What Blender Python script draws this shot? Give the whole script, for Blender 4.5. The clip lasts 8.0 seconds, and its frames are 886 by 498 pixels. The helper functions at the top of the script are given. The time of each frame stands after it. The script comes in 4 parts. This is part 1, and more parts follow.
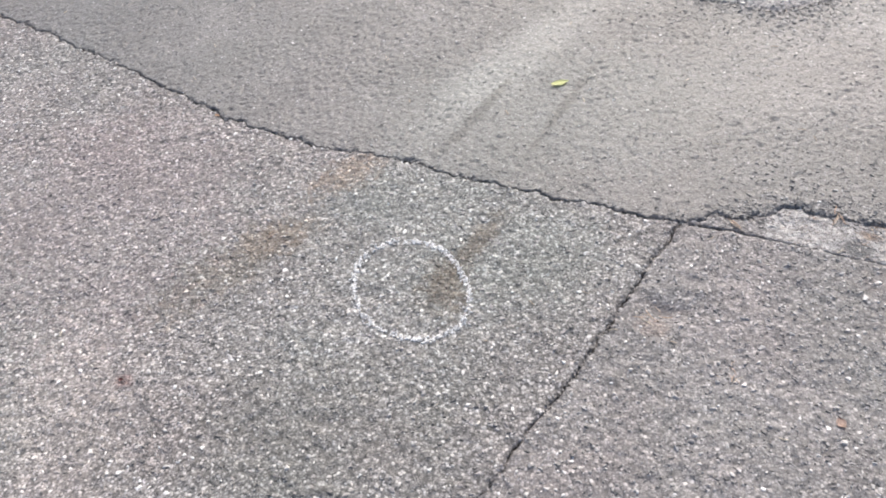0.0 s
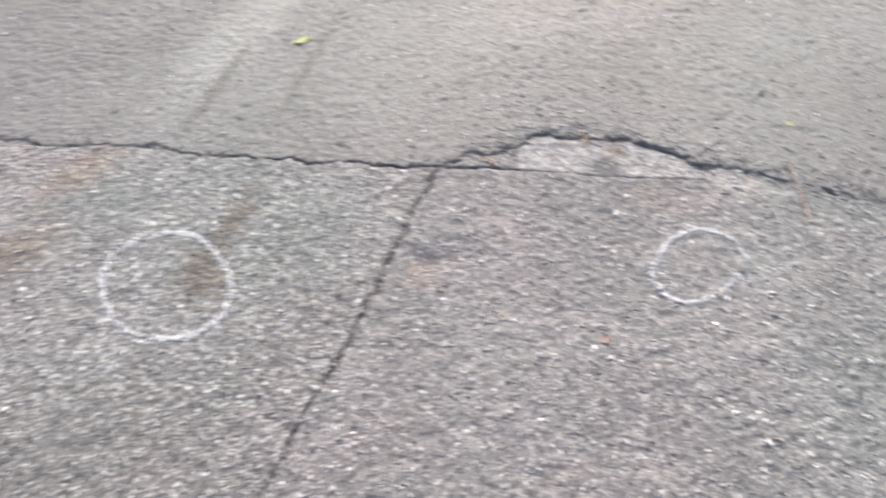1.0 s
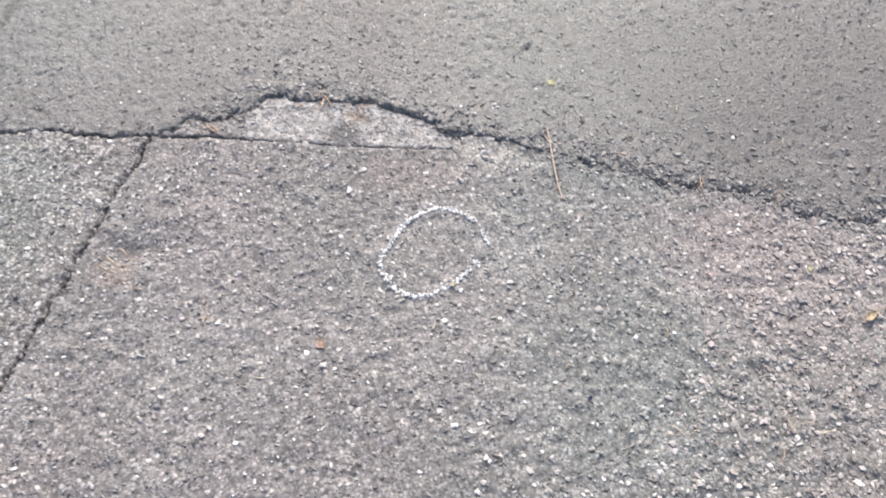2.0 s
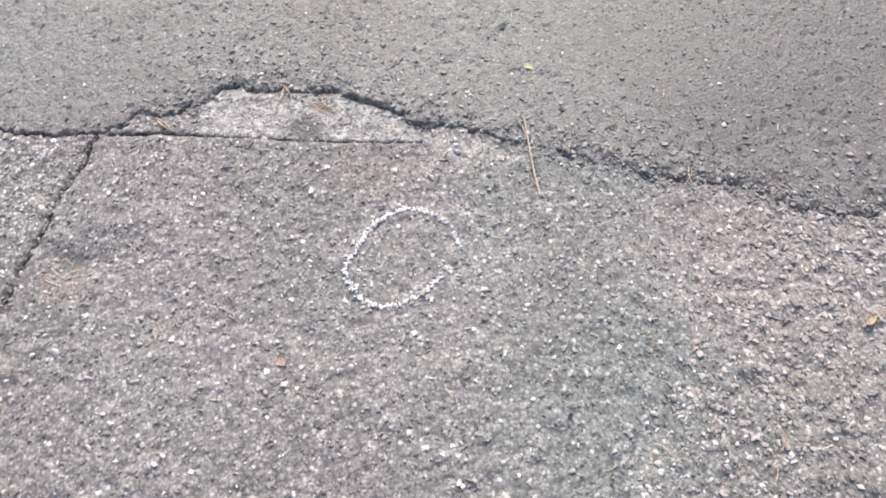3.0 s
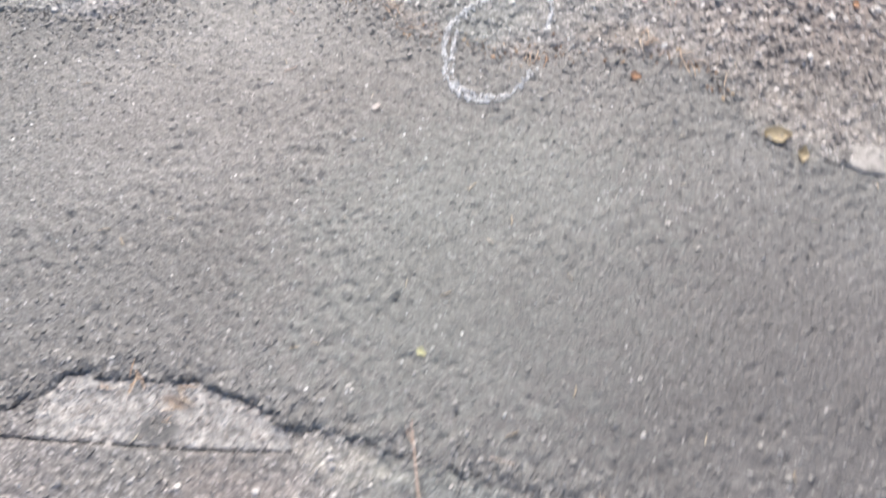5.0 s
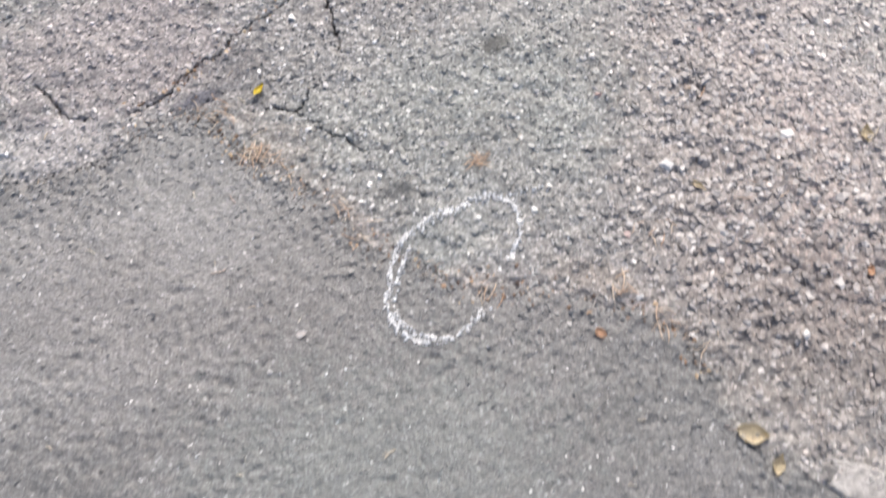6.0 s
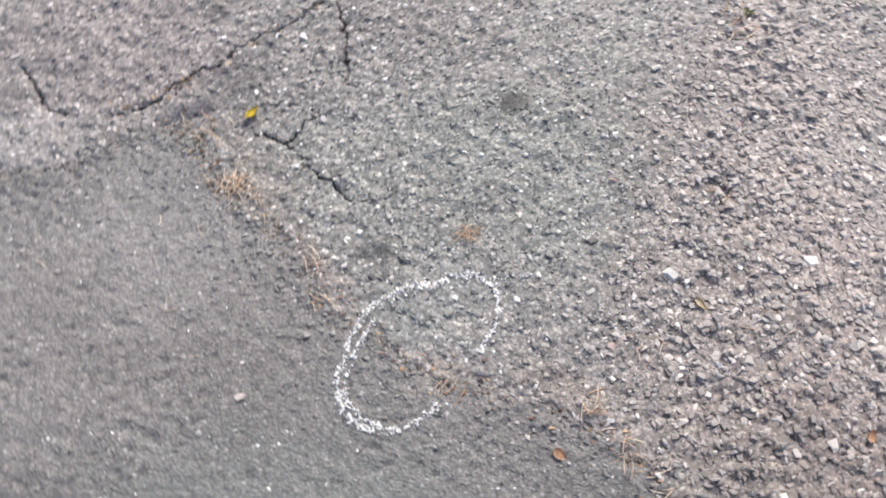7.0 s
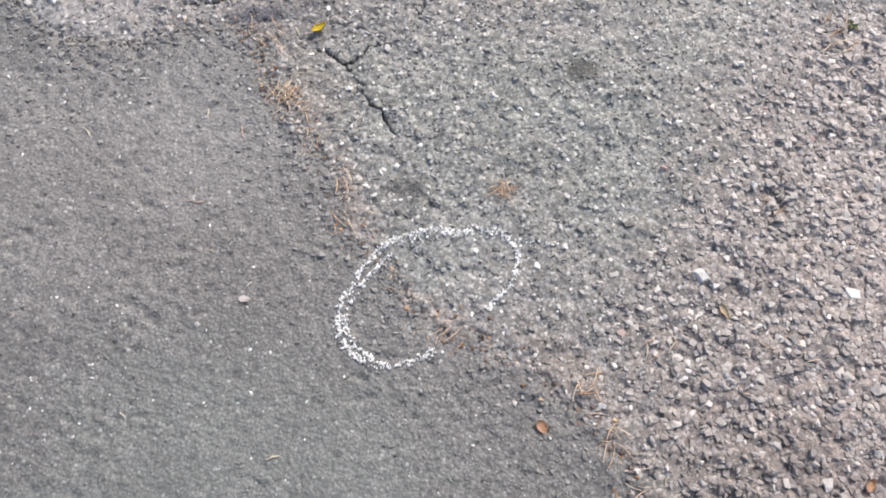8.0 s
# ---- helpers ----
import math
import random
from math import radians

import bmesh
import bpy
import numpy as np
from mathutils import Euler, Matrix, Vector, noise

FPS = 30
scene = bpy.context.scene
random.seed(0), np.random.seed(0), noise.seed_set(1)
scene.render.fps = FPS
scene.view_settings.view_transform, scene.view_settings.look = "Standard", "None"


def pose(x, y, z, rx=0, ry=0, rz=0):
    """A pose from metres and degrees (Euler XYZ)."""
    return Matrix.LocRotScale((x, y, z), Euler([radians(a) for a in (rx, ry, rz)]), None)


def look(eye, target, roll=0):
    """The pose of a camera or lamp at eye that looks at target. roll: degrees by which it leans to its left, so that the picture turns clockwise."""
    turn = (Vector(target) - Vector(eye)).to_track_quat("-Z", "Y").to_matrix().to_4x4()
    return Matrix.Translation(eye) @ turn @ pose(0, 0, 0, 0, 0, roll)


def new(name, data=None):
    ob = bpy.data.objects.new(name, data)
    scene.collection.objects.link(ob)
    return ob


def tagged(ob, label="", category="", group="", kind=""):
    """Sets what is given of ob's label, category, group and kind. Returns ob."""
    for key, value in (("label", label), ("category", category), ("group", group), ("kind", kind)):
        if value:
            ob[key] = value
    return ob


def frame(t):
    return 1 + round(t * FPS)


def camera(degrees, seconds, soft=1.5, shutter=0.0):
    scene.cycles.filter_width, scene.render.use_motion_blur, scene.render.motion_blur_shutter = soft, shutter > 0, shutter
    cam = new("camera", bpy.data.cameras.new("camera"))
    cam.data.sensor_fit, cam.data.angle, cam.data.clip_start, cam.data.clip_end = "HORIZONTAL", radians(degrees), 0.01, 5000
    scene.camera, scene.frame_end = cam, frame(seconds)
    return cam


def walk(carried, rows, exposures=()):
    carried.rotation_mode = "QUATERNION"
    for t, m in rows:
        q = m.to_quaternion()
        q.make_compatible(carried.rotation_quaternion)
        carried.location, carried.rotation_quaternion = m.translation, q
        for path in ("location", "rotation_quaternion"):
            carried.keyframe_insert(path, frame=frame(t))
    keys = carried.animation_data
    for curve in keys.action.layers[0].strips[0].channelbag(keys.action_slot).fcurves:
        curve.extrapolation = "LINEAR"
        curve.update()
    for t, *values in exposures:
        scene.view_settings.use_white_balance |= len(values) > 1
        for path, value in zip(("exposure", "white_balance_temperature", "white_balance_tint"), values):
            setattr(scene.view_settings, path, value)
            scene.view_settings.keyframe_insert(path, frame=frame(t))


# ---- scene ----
cam = camera(57.4, 8.0, soft=1.75, shutter=0.5)
PATH = [
    (0, (0.096, -0.02, 1.434), (-0.245, 1.22, -0.098), -13.3),
    (0.5, (0.131, -0.01, 1.416), (-0.099, 1.228, -0.138), -12.5),
    (0.7, (0.178, 0.006, 1.399), (0.047, 1.227, -0.196), -11.9),
    (1, (0.267, 0.034, 1.357), (0.294, 1.179, -0.282), -10.0),
    (1.2, (0.345, 0.062, 1.326), (0.467, 1.156, -0.335), -7.8),
    (1.5, (0.493, 0.113, 1.286), (0.713, 1.142, -0.415), -4.5),
    (1.7, (0.578, 0.146, 1.255), (0.822, 1.131, -0.463), -2.3),
    (2, (0.648, 0.178, 1.222), (0.846, 1.113, -0.535), -2.4),
    (2.2, (0.673, 0.197, 1.209), (0.86, 1.102, -0.565), -2.7),
    (3.5, (0.738, 0.335, 1.159), (0.923, 1.157, -0.655), -4.1),
    (4, (0.776, 0.406, 1.156), (0.99, 1.215, -0.661), -3.6),
    (4.5, (0.85, 0.529, 1.175), (1.103, 1.364, -0.624), -2.9),
    (4.7, (0.902, 0.593, 1.177), (1.154, 1.456, -0.613), -2.6),
    (5, (1.019, 0.703, 1.186), (1.221, 1.588, -0.596), -2.3),
    (5.2, (1.098, 0.776, 1.193), (1.262, 1.67, -0.588), -2.0),
    (6.3, (1.318, 1.195, 1.218), (1.409, 2.109, -0.558), -0.4),
    (6.5, (1.336, 1.238, 1.216), (1.415, 2.151, -0.562), 0.4),
    (7, (1.392, 1.306, 1.196), (1.405, 2.149, -0.617), 3.9),
    (7.2, (1.415, 1.307, 1.184), (1.389, 2.117, -0.639), 5.6),
    (7.5, (1.441, 1.308, 1.173), (1.354, 2.077, -0.671), 6.5),
    (8, (1.463, 1.293, 1.166), (1.322, 2.043, -0.683), 5.6),
]
EXPOSURES = [(0.0, 1.35), (1.5, 1.52), (2.0, 1.45), (3.5, 1.49), (5.0, 1.49), (6.5, 1.33), (7.0, 1.25), (8.0, 1.2)]
walk(cam, [(t, look(eye, target, roll)) for t, eye, target, roll in PATH], exposures=[(t, stops, 6680, 11) for t, stops in EXPOSURES])

# ---- light ----
SUN_ELEVATION, SUN_TURN = 44.0, 15.0
world = bpy.data.worlds.new("overcast_sky")
scene.world = world
world.use_nodes = True
sky = world.node_tree.nodes.new("ShaderNodeTexSky")
sky.sky_type, sky.sun_disc = "NISHITA", False
sky.sun_elevation, sky.sun_rotation = radians(SUN_ELEVATION), radians(SUN_TURN)
sky.air_density, sky.dust_density, sky.ozone_density = 1.0, 4.0, 0.6
world.node_tree.links.new(sky.outputs[0], world.node_tree.nodes["Background"].inputs[0])
world.node_tree.nodes["Background"].inputs[1].default_value = 0.085
sun = new("sun", bpy.data.lights.new("sun", "SUN"))
sun.data.energy, sun.data.angle, sun.data.color = 1.45, radians(24), (1.0, 0.97, 0.93)
bearing = radians(SUN_TURN)
sun.matrix_world = look((8 * math.sin(bearing), 8 * math.cos(bearing), 8 * math.tan(radians(SUN_ELEVATION))), (0, 0, 0))

# ---- materials ----


class Nodes:
    """Short hand for building one node material."""

    def __init__(self, name, rough=0.9):
        self.material = bpy.data.materials.new(name)
        self.material.use_nodes = True
        self.tree = self.material.node_tree
        self.shader = self.tree.nodes["Principled BSDF"]
        self.shader.inputs["Roughness"].default_value = rough
        self.shader.inputs["Specular IOR Level"].default_value = 0.3
        self.place = self.add("ShaderNodeTexCoord").outputs["Object"]

    def add(self, kind):
        return self.tree.nodes.new(kind)

    def link(self, a, b):
        self.tree.links.new(a, b)

    def noise(self, scale, detail=3.0, rough=0.6, shift=0.0):
        n = self.add("ShaderNodeTexNoise")
        n.inputs["Scale"].default_value, n.inputs["Detail"].default_value, n.inputs["Roughness"].default_value = scale, detail, rough
        if shift:
            m = self.add("ShaderNodeVectorMath")
            m.inputs[1].default_value = (shift, shift * 0.7, shift * 0.3)
            self.link(self.place, m.inputs[0])
            self.link(m.outputs[0], n.inputs["Vector"])
        else:
            self.link(self.place, n.inputs["Vector"])
        return n.outputs["Fac"]

    def cells(self, scale):
        n = self.add("ShaderNodeTexVoronoi")
        n.inputs["Scale"].default_value = scale
        self.link(self.place, n.inputs["Vector"])
        split = self.add("ShaderNodeSeparateColor")
        self.link(n.outputs["Color"], split.inputs[0])
        return split.outputs[0], n.outputs["Distance"]

    def math(self, kind, a, b=0.0, c=None):
        n = self.add("ShaderNodeMath")
        n.operation = kind
        for i, v in enumerate((a, b) if c is None else (a, b, c)):
            if isinstance(v, (int, float)):
                n.inputs[i].default_value = v
            else:
                self.link(v, n.inputs[i])
        return n.outputs[0]

    def span(self, v, low, high, a=0.0, b=1.0):
        n = self.add("ShaderNodeMapRange")
        n.interpolation_type = "SMOOTHSTEP"
        self.link(v, n.inputs[0])
        for i, x in enumerate((low, high, a, b)):
            n.inputs[i + 1].default_value = x
        return n.outputs[0]

    def ramp(self, v, stops):
        n = self.add("ShaderNodeValToRGB")
        bar = n.color_ramp
        while len(bar.elements) < len(stops):
            bar.elements.new(0.5)
        for e, (at, c) in zip(bar.elements, stops):
            e.position, e.color = at, (*c, 1.0)
        self.link(v, n.inputs[0])
        return n.outputs[0]

    def mix(self, fac, a, b, kind="MIX"):
        n = self.add("ShaderNodeMix")
        n.data_type, n.blend_type = "RGBA", kind
        for v, i in ((fac, 0), (a, 6), (b, 7)):
            if isinstance(v, (int, float)):
                n.inputs[i].default_value = v
            elif isinstance(v, tuple):
                n.inputs[i].default_value = (*v, 1.0)
            else:
                self.link(v, n.inputs[i])
        return n.outputs[2]

    def blot(self, x, y, rx, ry, turn, ragged=0.5):
        """A ragged elliptical patch on the ground: 1 inside, 0 outside."""
        m = self.add("ShaderNodeMapping")
        m.vector_type = "TEXTURE"
        m.inputs["Location"].default_value = (x, y, 0)
        m.inputs["Rotation"].default_value = (0, 0, radians(turn))
        m.inputs["Scale"].default_value = (rx, ry, 1000.0)
        self.link(self.place, m.inputs[0])
        d = self.add("ShaderNodeVectorMath")
        d.operation = "LENGTH"
        self.link(m.outputs[0], d.inputs[0])
        edge = self.math("ADD", d.outputs["Value"], self.math("MULTIPLY", self.math("SUBTRACT", self.noise(45, 4, 0.7, x), 0.5), 2.4 * ragged))
        return self.span(edge, 0.45, 1.15, 1.0, 0.0)

    def finish(self, colour, height=None, depth=0.002, strength=0.8):
        self.link(colour, self.shader.inputs["Base Color"])
        if height is not None:
            b = self.add("ShaderNodeBump")
            b.inputs["Strength"].default_value, b.inputs["Distance"].default_value = strength, depth
            self.link(height, b.inputs["Height"])
            self.link(b.outputs[0], self.shader.inputs["Normal"])
        return self.material


def grey(v, warm=0.0):
    return (v * (1 + warm), v, v * (1 - warm))


def stained_and_shaded(n, colour, blots):
    """Tints the surface by stains and painted shading of their own shape, so that its grain still shows."""
    for (x, y, rx, ry, turn, shade, much, ragged) in blots:
        tinted = n.mix(1.0, colour, tuple(v / 0.22 for v in shade), "MULTIPLY")
        tinted = n.mix(0.25, tinted, shade)
        broken = n.span(n.noise(130, 3, 0.7, y), 0.36, 0.62, 1.0 - 0.55 * min(ragged, 1.2), 1.0)
        colour = n.mix(n.math("MULTIPLY", n.math("MULTIPLY", n.blot(x, y, rx, ry, turn, ragged), broken), much), colour, tinted)
    return colour


def asphalt(name, levels, grain, blots=(), tints=0.5, rough=0.8, clumps=0.2):
    """Worn asphalt: bitumen with stones of several greys, dusty and tinted blotches, and stains and painted shading of
    their own shape.
    """
    n = Nodes(name, rough)
    n.shader.inputs["Specular IOR Level"].default_value = 0.5
    pick, gap = n.cells(1 / grain)
    pick_b, gap_b = n.cells(2.3 / grain)
    coarse = n.ramp(pick, [(a, grey(v, w)) for a, v, w in levels])
    fine = n.ramp(pick_b, [(a, grey(v, w)) for a, v, w in levels])
    colour = n.mix(n.span(n.noise(60, 2), 0.4, 0.62), coarse, fine)
    joint = n.span(gap, 0.35, 0.75, 0.0, 0.55)
    colour = n.mix(joint, colour, grey(levels[0][1] * 0.75))
    blotch = n.noise(4.0, 5, 0.6)
    colour = n.mix(1.0, colour, n.ramp(blotch, [(0.3, grey(0.84)), (0.5, grey(1.0)), (0.72, grey(1.2))]), "MULTIPLY")
    colour = n.mix(tints, colour, n.ramp(n.noise(2.2, 3, 0.5, 4.0), [(0.35, (0.94, 1.03, 1.0)), (0.5, (1.0, 1.0, 1.0)), (0.68, (1.08, 0.97, 0.98))]), "MULTIPLY")
    colour = n.mix(n.span(n.noise(320, 2, 0.7), 0.56, 0.8, 0.0, 0.5), colour, grey(levels[-1][1] * 0.9, 0.02))
    clump = n.ramp(n.noise(75, 3, 0.65, 2.0), [(0.36, grey(1.0 - clumps)), (0.5, grey(1.0)), (0.64, grey(1.0 + 0.8 * clumps))])
    colour = n.mix(1.0, colour, clump, "MULTIPLY")
    colour = stained_and_shaded(n, colour, blots)
    height = n.math("ADD", n.math("MULTIPLY", n.math("SUBTRACT", 1.0, gap), 0.6), n.math("MULTIPLY", n.noise(700, 3, 0.7), 0.5))
    return n.finish(colour, height, 0.0022, 0.9)


BLUEGREY = (0.2, 0.21, 0.21)
OLD = [(0.0, 0.07, 0.0), (0.3, 0.145, 0.02), (0.6, 0.24, 0.02), (0.85, 0.38, 0.02), (1.0, 0.64, 0.01)]
MID = [(0.0, 0.105, 0.0), (0.35, 0.185, 0.01), (0.75, 0.265, 0.01), (0.93, 0.36, 0.02), (1.0, 0.55, 0.02)]
NEW = [(0.0, 0.1, 0.0), (0.4, 0.143, 0.0), (0.8, 0.18, 0.0), (0.96, 0.23, 0.01), (1.0, 0.4, 0.0)]
# Lens colour cast painted on the ground: green mid-view, pink sides.
GREEN_CAST, PINK_CAST = (0.206, 0.224, 0.218), (0.238, 0.216, 0.221)
WEST_STAINS_AND_SHADING = [
    (-0.30, 1.22, 0.60, 0.24, -18, GREEN_CAST, 0.45, 0.8),
    (-1.15, 1.25, 0.45, 0.45, 0, PINK_CAST, 0.9, 0.8),
    (-0.49, 1.40, 0.12, 0.06, 35, (0.23, 0.18, 0.142), 0.72, 1.4),
    (-0.73, 1.10, 0.22, 0.08, 42, (0.155, 0.135, 0.114), 0.72, 1.6),
    (-0.63, 1.19, 0.10, 0.06, 20, (0.19, 0.158, 0.128), 0.7, 1.6),
    (-0.21, 1.03, 0.065, 0.09, 15, (0.13, 0.112, 0.095), 1.0, 1.0),
    (-0.15, 1.15, 0.032, 0.14, -30, (0.13, 0.114, 0.098), 1.0, 0.9),
    (-0.44, 1.28, 0.16, 0.06, -18, BLUEGREY, 0.6, 0.6),
    (-1.03, 0.72, 0.2, 0.3, 20, (0.295, 0.282, 0.272), 0.7, 1.1),
    # Broad darker patch on the slab's near side.
    (-0.42, 0.66, 0.36, 0.22, 0, (0.13, 0.13, 0.125), 0.65, 1.0),
    (-0.02, 0.95, 0.13, 0.25, -28, (0.12, 0.125, 0.12), 0.3, 1.0),
    (-0.90, 0.79, 0.03, 0.02, 0, (0.14, 0.085, 0.08), 0.7, 0.8),
]
old_asphalt = asphalt("old_asphalt", OLD, 0.0062, WEST_STAINS_AND_SHADING, clumps=0.34)
EAST_STAINS_AND_SHADING = [
    (1.02, 0.72, 0.20, 0.38, -10, GREEN_CAST, 0.6, 0.8),
    (0.40, 0.80, 0.20, 0.35, 0, PINK_CAST, 0.25, 0.8),
    (0.232, 0.922, 0.042, 0.026, -15, (0.29, 0.25, 0.225), 0.7, 0.9),
    # Dark patch that deepens the hollow: shade put into the colour.
    (0.262, 0.968, 0.05, 0.022, -20, (0.14, 0.132, 0.135), 0.65, 0.9),
    (0.76, 1.00, 0.13, 0.045, -20, (0.255, 0.225, 0.21), 0.5, 1.2),
    (1.09, 0.915, 0.15, 0.04, -32, BLUEGREY, 0.75, 0.5),
    (0.72, 1.045, 0.14, 0.03, -18, (0.17, 0.17, 0.17), 0.7, 0.4),
    (1.33, 0.62, 0.24, 0.18, -35, (0.265, 0.243, 0.24), 0.8, 0.9),
    # Broad tone changes: darker at the near right, paler in the middle.
    (1.30, 0.36, 0.2, 0.16, -35, (0.19, 0.178, 0.174), 0.6, 0.9),
    (0.70, 0.78, 0.3, 0.2, -20, (0.262, 0.262, 0.258), 0.5, 0.8),
    (0.93, 0.99, 0.10, 0.03, -28, (0.4, 0.39, 0.36), 0.55, 0.9),
]
mid_asphalt = asphalt("coarse_asphalt", MID, 0.0062, EAST_STAINS_AND_SHADING)
FAR_STAINS_AND_SHADING = [
    (1.45, 1.95, 0.22, 0.45, 0, GREEN_CAST, 0.35, 0.8),
    (0.75, 2.25, 0.30, 0.20, 0, PINK_CAST, 0.8, 0.8),
    (1.513, 2.158, 0.036, 0.024, 10, (0.085, 0.083, 0.08), 0.95, 0.25),
    (1.30, 1.85, 0.05, 0.032, 0, (0.1, 0.1, 0.1), 0.8, 0.5),
    # Tar by the crack, with the shading of the dip painted in.
    (1.02, 2.18, 0.10, 0.05, 45, (0.115, 0.114, 0.12), 0.8, 1.2),
    (0.94, 2.10, 0.055, 0.02, 20, (0.06, 0.065, 0.09), 0.9, 0.4),
    (0.66, 2.025, 0.15, 0.075, 10, (0.29, 0.287, 0.29), 0.9, 0.45),
    (0.62, 2.10, 0.05, 0.05, 10, (0.13, 0.13, 0.14), 0.6, 0.5),
    (1.36, 1.74, 0.12, 0.07, 30, BLUEGREY, 0.7, 0.6),
    (1.09, 1.97, 0.06, 0.13, 40, (0.25, 0.22, 0.2), 0.5, 1.5),
    (1.21, 1.80, 0.03, 0.10, 35, (0.24, 0.21, 0.19), 0.5, 1.5),
    (1.40, 1.655, 0.07, 0.03, -15, (0.22, 0.19, 0.175), 0.5, 1.5),
    (1.68, 1.55, 0.08, 0.04, -40, (0.26, 0.235, 0.22), 0.5, 1.4),
    (1.90, 1.70, 0.24, 0.55, 8, (0.238, 0.219, 0.208), 0.8, 0.9),
    (2.12, 2.15, 0.34, 0.42, 0, (0.36, 0.335, 0.325), 0.7, 1.0),
    (1.66, 2.30, 0.22, 0.2, 0, (0.27, 0.268, 0.262), 0.6, 0.9),
    (2.10, 1.68, 0.20, 0.36, 5, (0.33, 0.305, 0.292), 0.6, 1.0),
    (1.60, 1.64, 0.09, 0.035, -20, (0.23, 0.21, 0.19), 0.7, 0.9),
    # Brown soil, with the dimmer light there painted into its colour.
    (1.97, 1.50, 0.30, 0.17, -15, (0.15, 0.139, 0.134), 0.8, 0.9),
    (1.86, 1.34, 0.16, 0.06, -35, (0.27, 0.252, 0.245), 0.6, 0.9),
    (0.96, 2.32, 0.03, 0.02, 0, (0.1, 0.1, 0.1), 0.7, 0.4),
]
far_asphalt = asphalt("cracked_asphalt", [(a, v * 1.16, w + 0.01) for a, v, w in MID], 0.0066, FAR_STAINS_AND_SHADING)
STRIP_STAINS_AND_SHADING = [
    (1.20, 1.25, 0.40, 0.35, 0, GREEN_CAST, 0.9, 0.8),
    (0.00, 1.60, 0.55, 0.30, 0, GREEN_CAST, 0.7, 0.8),
    (-0.10, 1.80, 0.42, 0.10, 48, (0.33, 0.335, 0.325), 0.75, 0.8),
    # Sky sheen on the strip, painted as a large paler patch.
    (0.66, 1.70, 0.52, 0.28, 5, (0.318, 0.31, 0.306), 0.5, 1.1),
    # Broad paler patch towards the far joint.
    (0.95, 1.88, 0.25, 0.16, -30, (0.262, 0.262, 0.262), 0.6, 1.0),
    (-0.17, 1.60, 0.20, 0.02, 58, (0.08, 0.08, 0.078), 0.8, 0.8),
    (0.05, 1.60, 0.22, 0.018, 62, (0.09, 0.088, 0.084), 0.75, 0.9),
    # Strip darker towards its near right end.
    (1.60, 0.92, 0.55, 0.34, -35, (0.142, 0.138, 0.141), 0.95, 0.7),
    (0.86, 1.06, 0.03, 0.025, 0, (0.15, 0.155, 0.155), 0.9, 0.3),
]
new_asphalt = asphalt("newer_asphalt", NEW, 0.0054, STRIP_STAINS_AND_SHADING, 0.2, 0.42, 0.16)

n = Nodes("crack_dirt", 1.0)
crack_dirt = n.finish(n.ramp(n.noise(150, 4, 0.7), [(0.35, (0.03, 0.028, 0.026)), (0.55, (0.06, 0.054, 0.05)), (0.78, (0.14, 0.12, 0.105))]), n.noise(500, 3), 0.003)

n = Nodes("worn_concrete", 0.92)
pick, gap = n.cells(170)
colour = n.ramp(n.noise(55, 5, 0.65), [(0.3, grey(0.15, 0.01)), (0.43, grey(0.31, 0.01)), (0.55, grey(0.45, 0.02)), (0.72, grey(0.66, 0.02))])
colour = n.mix(n.span(pick, 0.7, 1.0, 0, 0.5), colour, grey(0.15, 0.05))
colour = n.mix(n.math("MULTIPLY", n.blot(0.668, 1.116, 0.044, 0.028, -18, 0.15), 0.95), colour, (0.15, 0.152, 0.152))
colour = n.mix(n.math("MULTIPLY", n.blot(0.70, 1.15, 0.03, 0.014, -20, 0.8), 0.5), colour, (0.24, 0.17, 0.125))
worn_concrete = n.finish(colour, n.math("ADD", n.noise(120, 5, 0.7), n.math("MULTIPLY", gap, 0.3)), 0.007, 1.0)


n = Nodes("pale_concrete", 0.92)
pale_concrete = n.finish(n.ramp(n.noise(70, 5, 0.65), [(0.3, grey(0.28, 0.05)), (0.5, grey(0.45, 0.05)), (0.75, grey(0.62, 0.04))]), n.noise(110, 5, 0.75), 0.009, 1.0)


def stones_of(name, stops, by_object=False, rough=0.6, stains=()):
    """Stones whose shade differs from stone to stone, with a fine grain. stains holds painted shading too."""
    n = Nodes(name, rough)
    n.shader.inputs["Specular IOR Level"].default_value = 0.5
    if by_object:
        pick = n.add("ShaderNodeObjectInfo").outputs["Random"]
    else:
        pick = n.add("ShaderNodeNewGeometry").outputs["Random Per Island"]
    colour = n.ramp(pick, stops)
    colour = n.mix(0.75, colour, n.ramp(n.noise(420, 4, 0.7), [(0.3, grey(0.7)), (0.5, grey(1.0)), (0.7, grey(1.25))]), "MULTIPLY")
    return n.finish(stained_and_shaded(n, colour, stains), n.noise(600, 3, 0.7), 0.001, 0.6)


chips_old = stones_of("worn_chips", [(0.0, grey(0.10)), (0.25, grey(0.18, 0.03)), (0.5, (0.28, 0.265, 0.27)), (0.72, (0.40, 0.385, 0.375)), (0.88, (0.6, 0.585, 0.57)), (1.0, (0.86, 0.85, 0.83))], stains=WEST_STAINS_AND_SHADING)
GREYS = [(0.0, grey(0.095)), (0.3, grey(0.185, 0.02)), (0.62, (0.28, 0.275, 0.27)), (0.84, (0.4, 0.39, 0.38)), (0.945, (0.58, 0.56, 0.545)), (1.0, (0.86, 0.84, 0.82))]
chips_mid = stones_of("grey_chips", [(a, tuple(1.07 * v for v in c)) for a, c in GREYS], stains=EAST_STAINS_AND_SHADING)
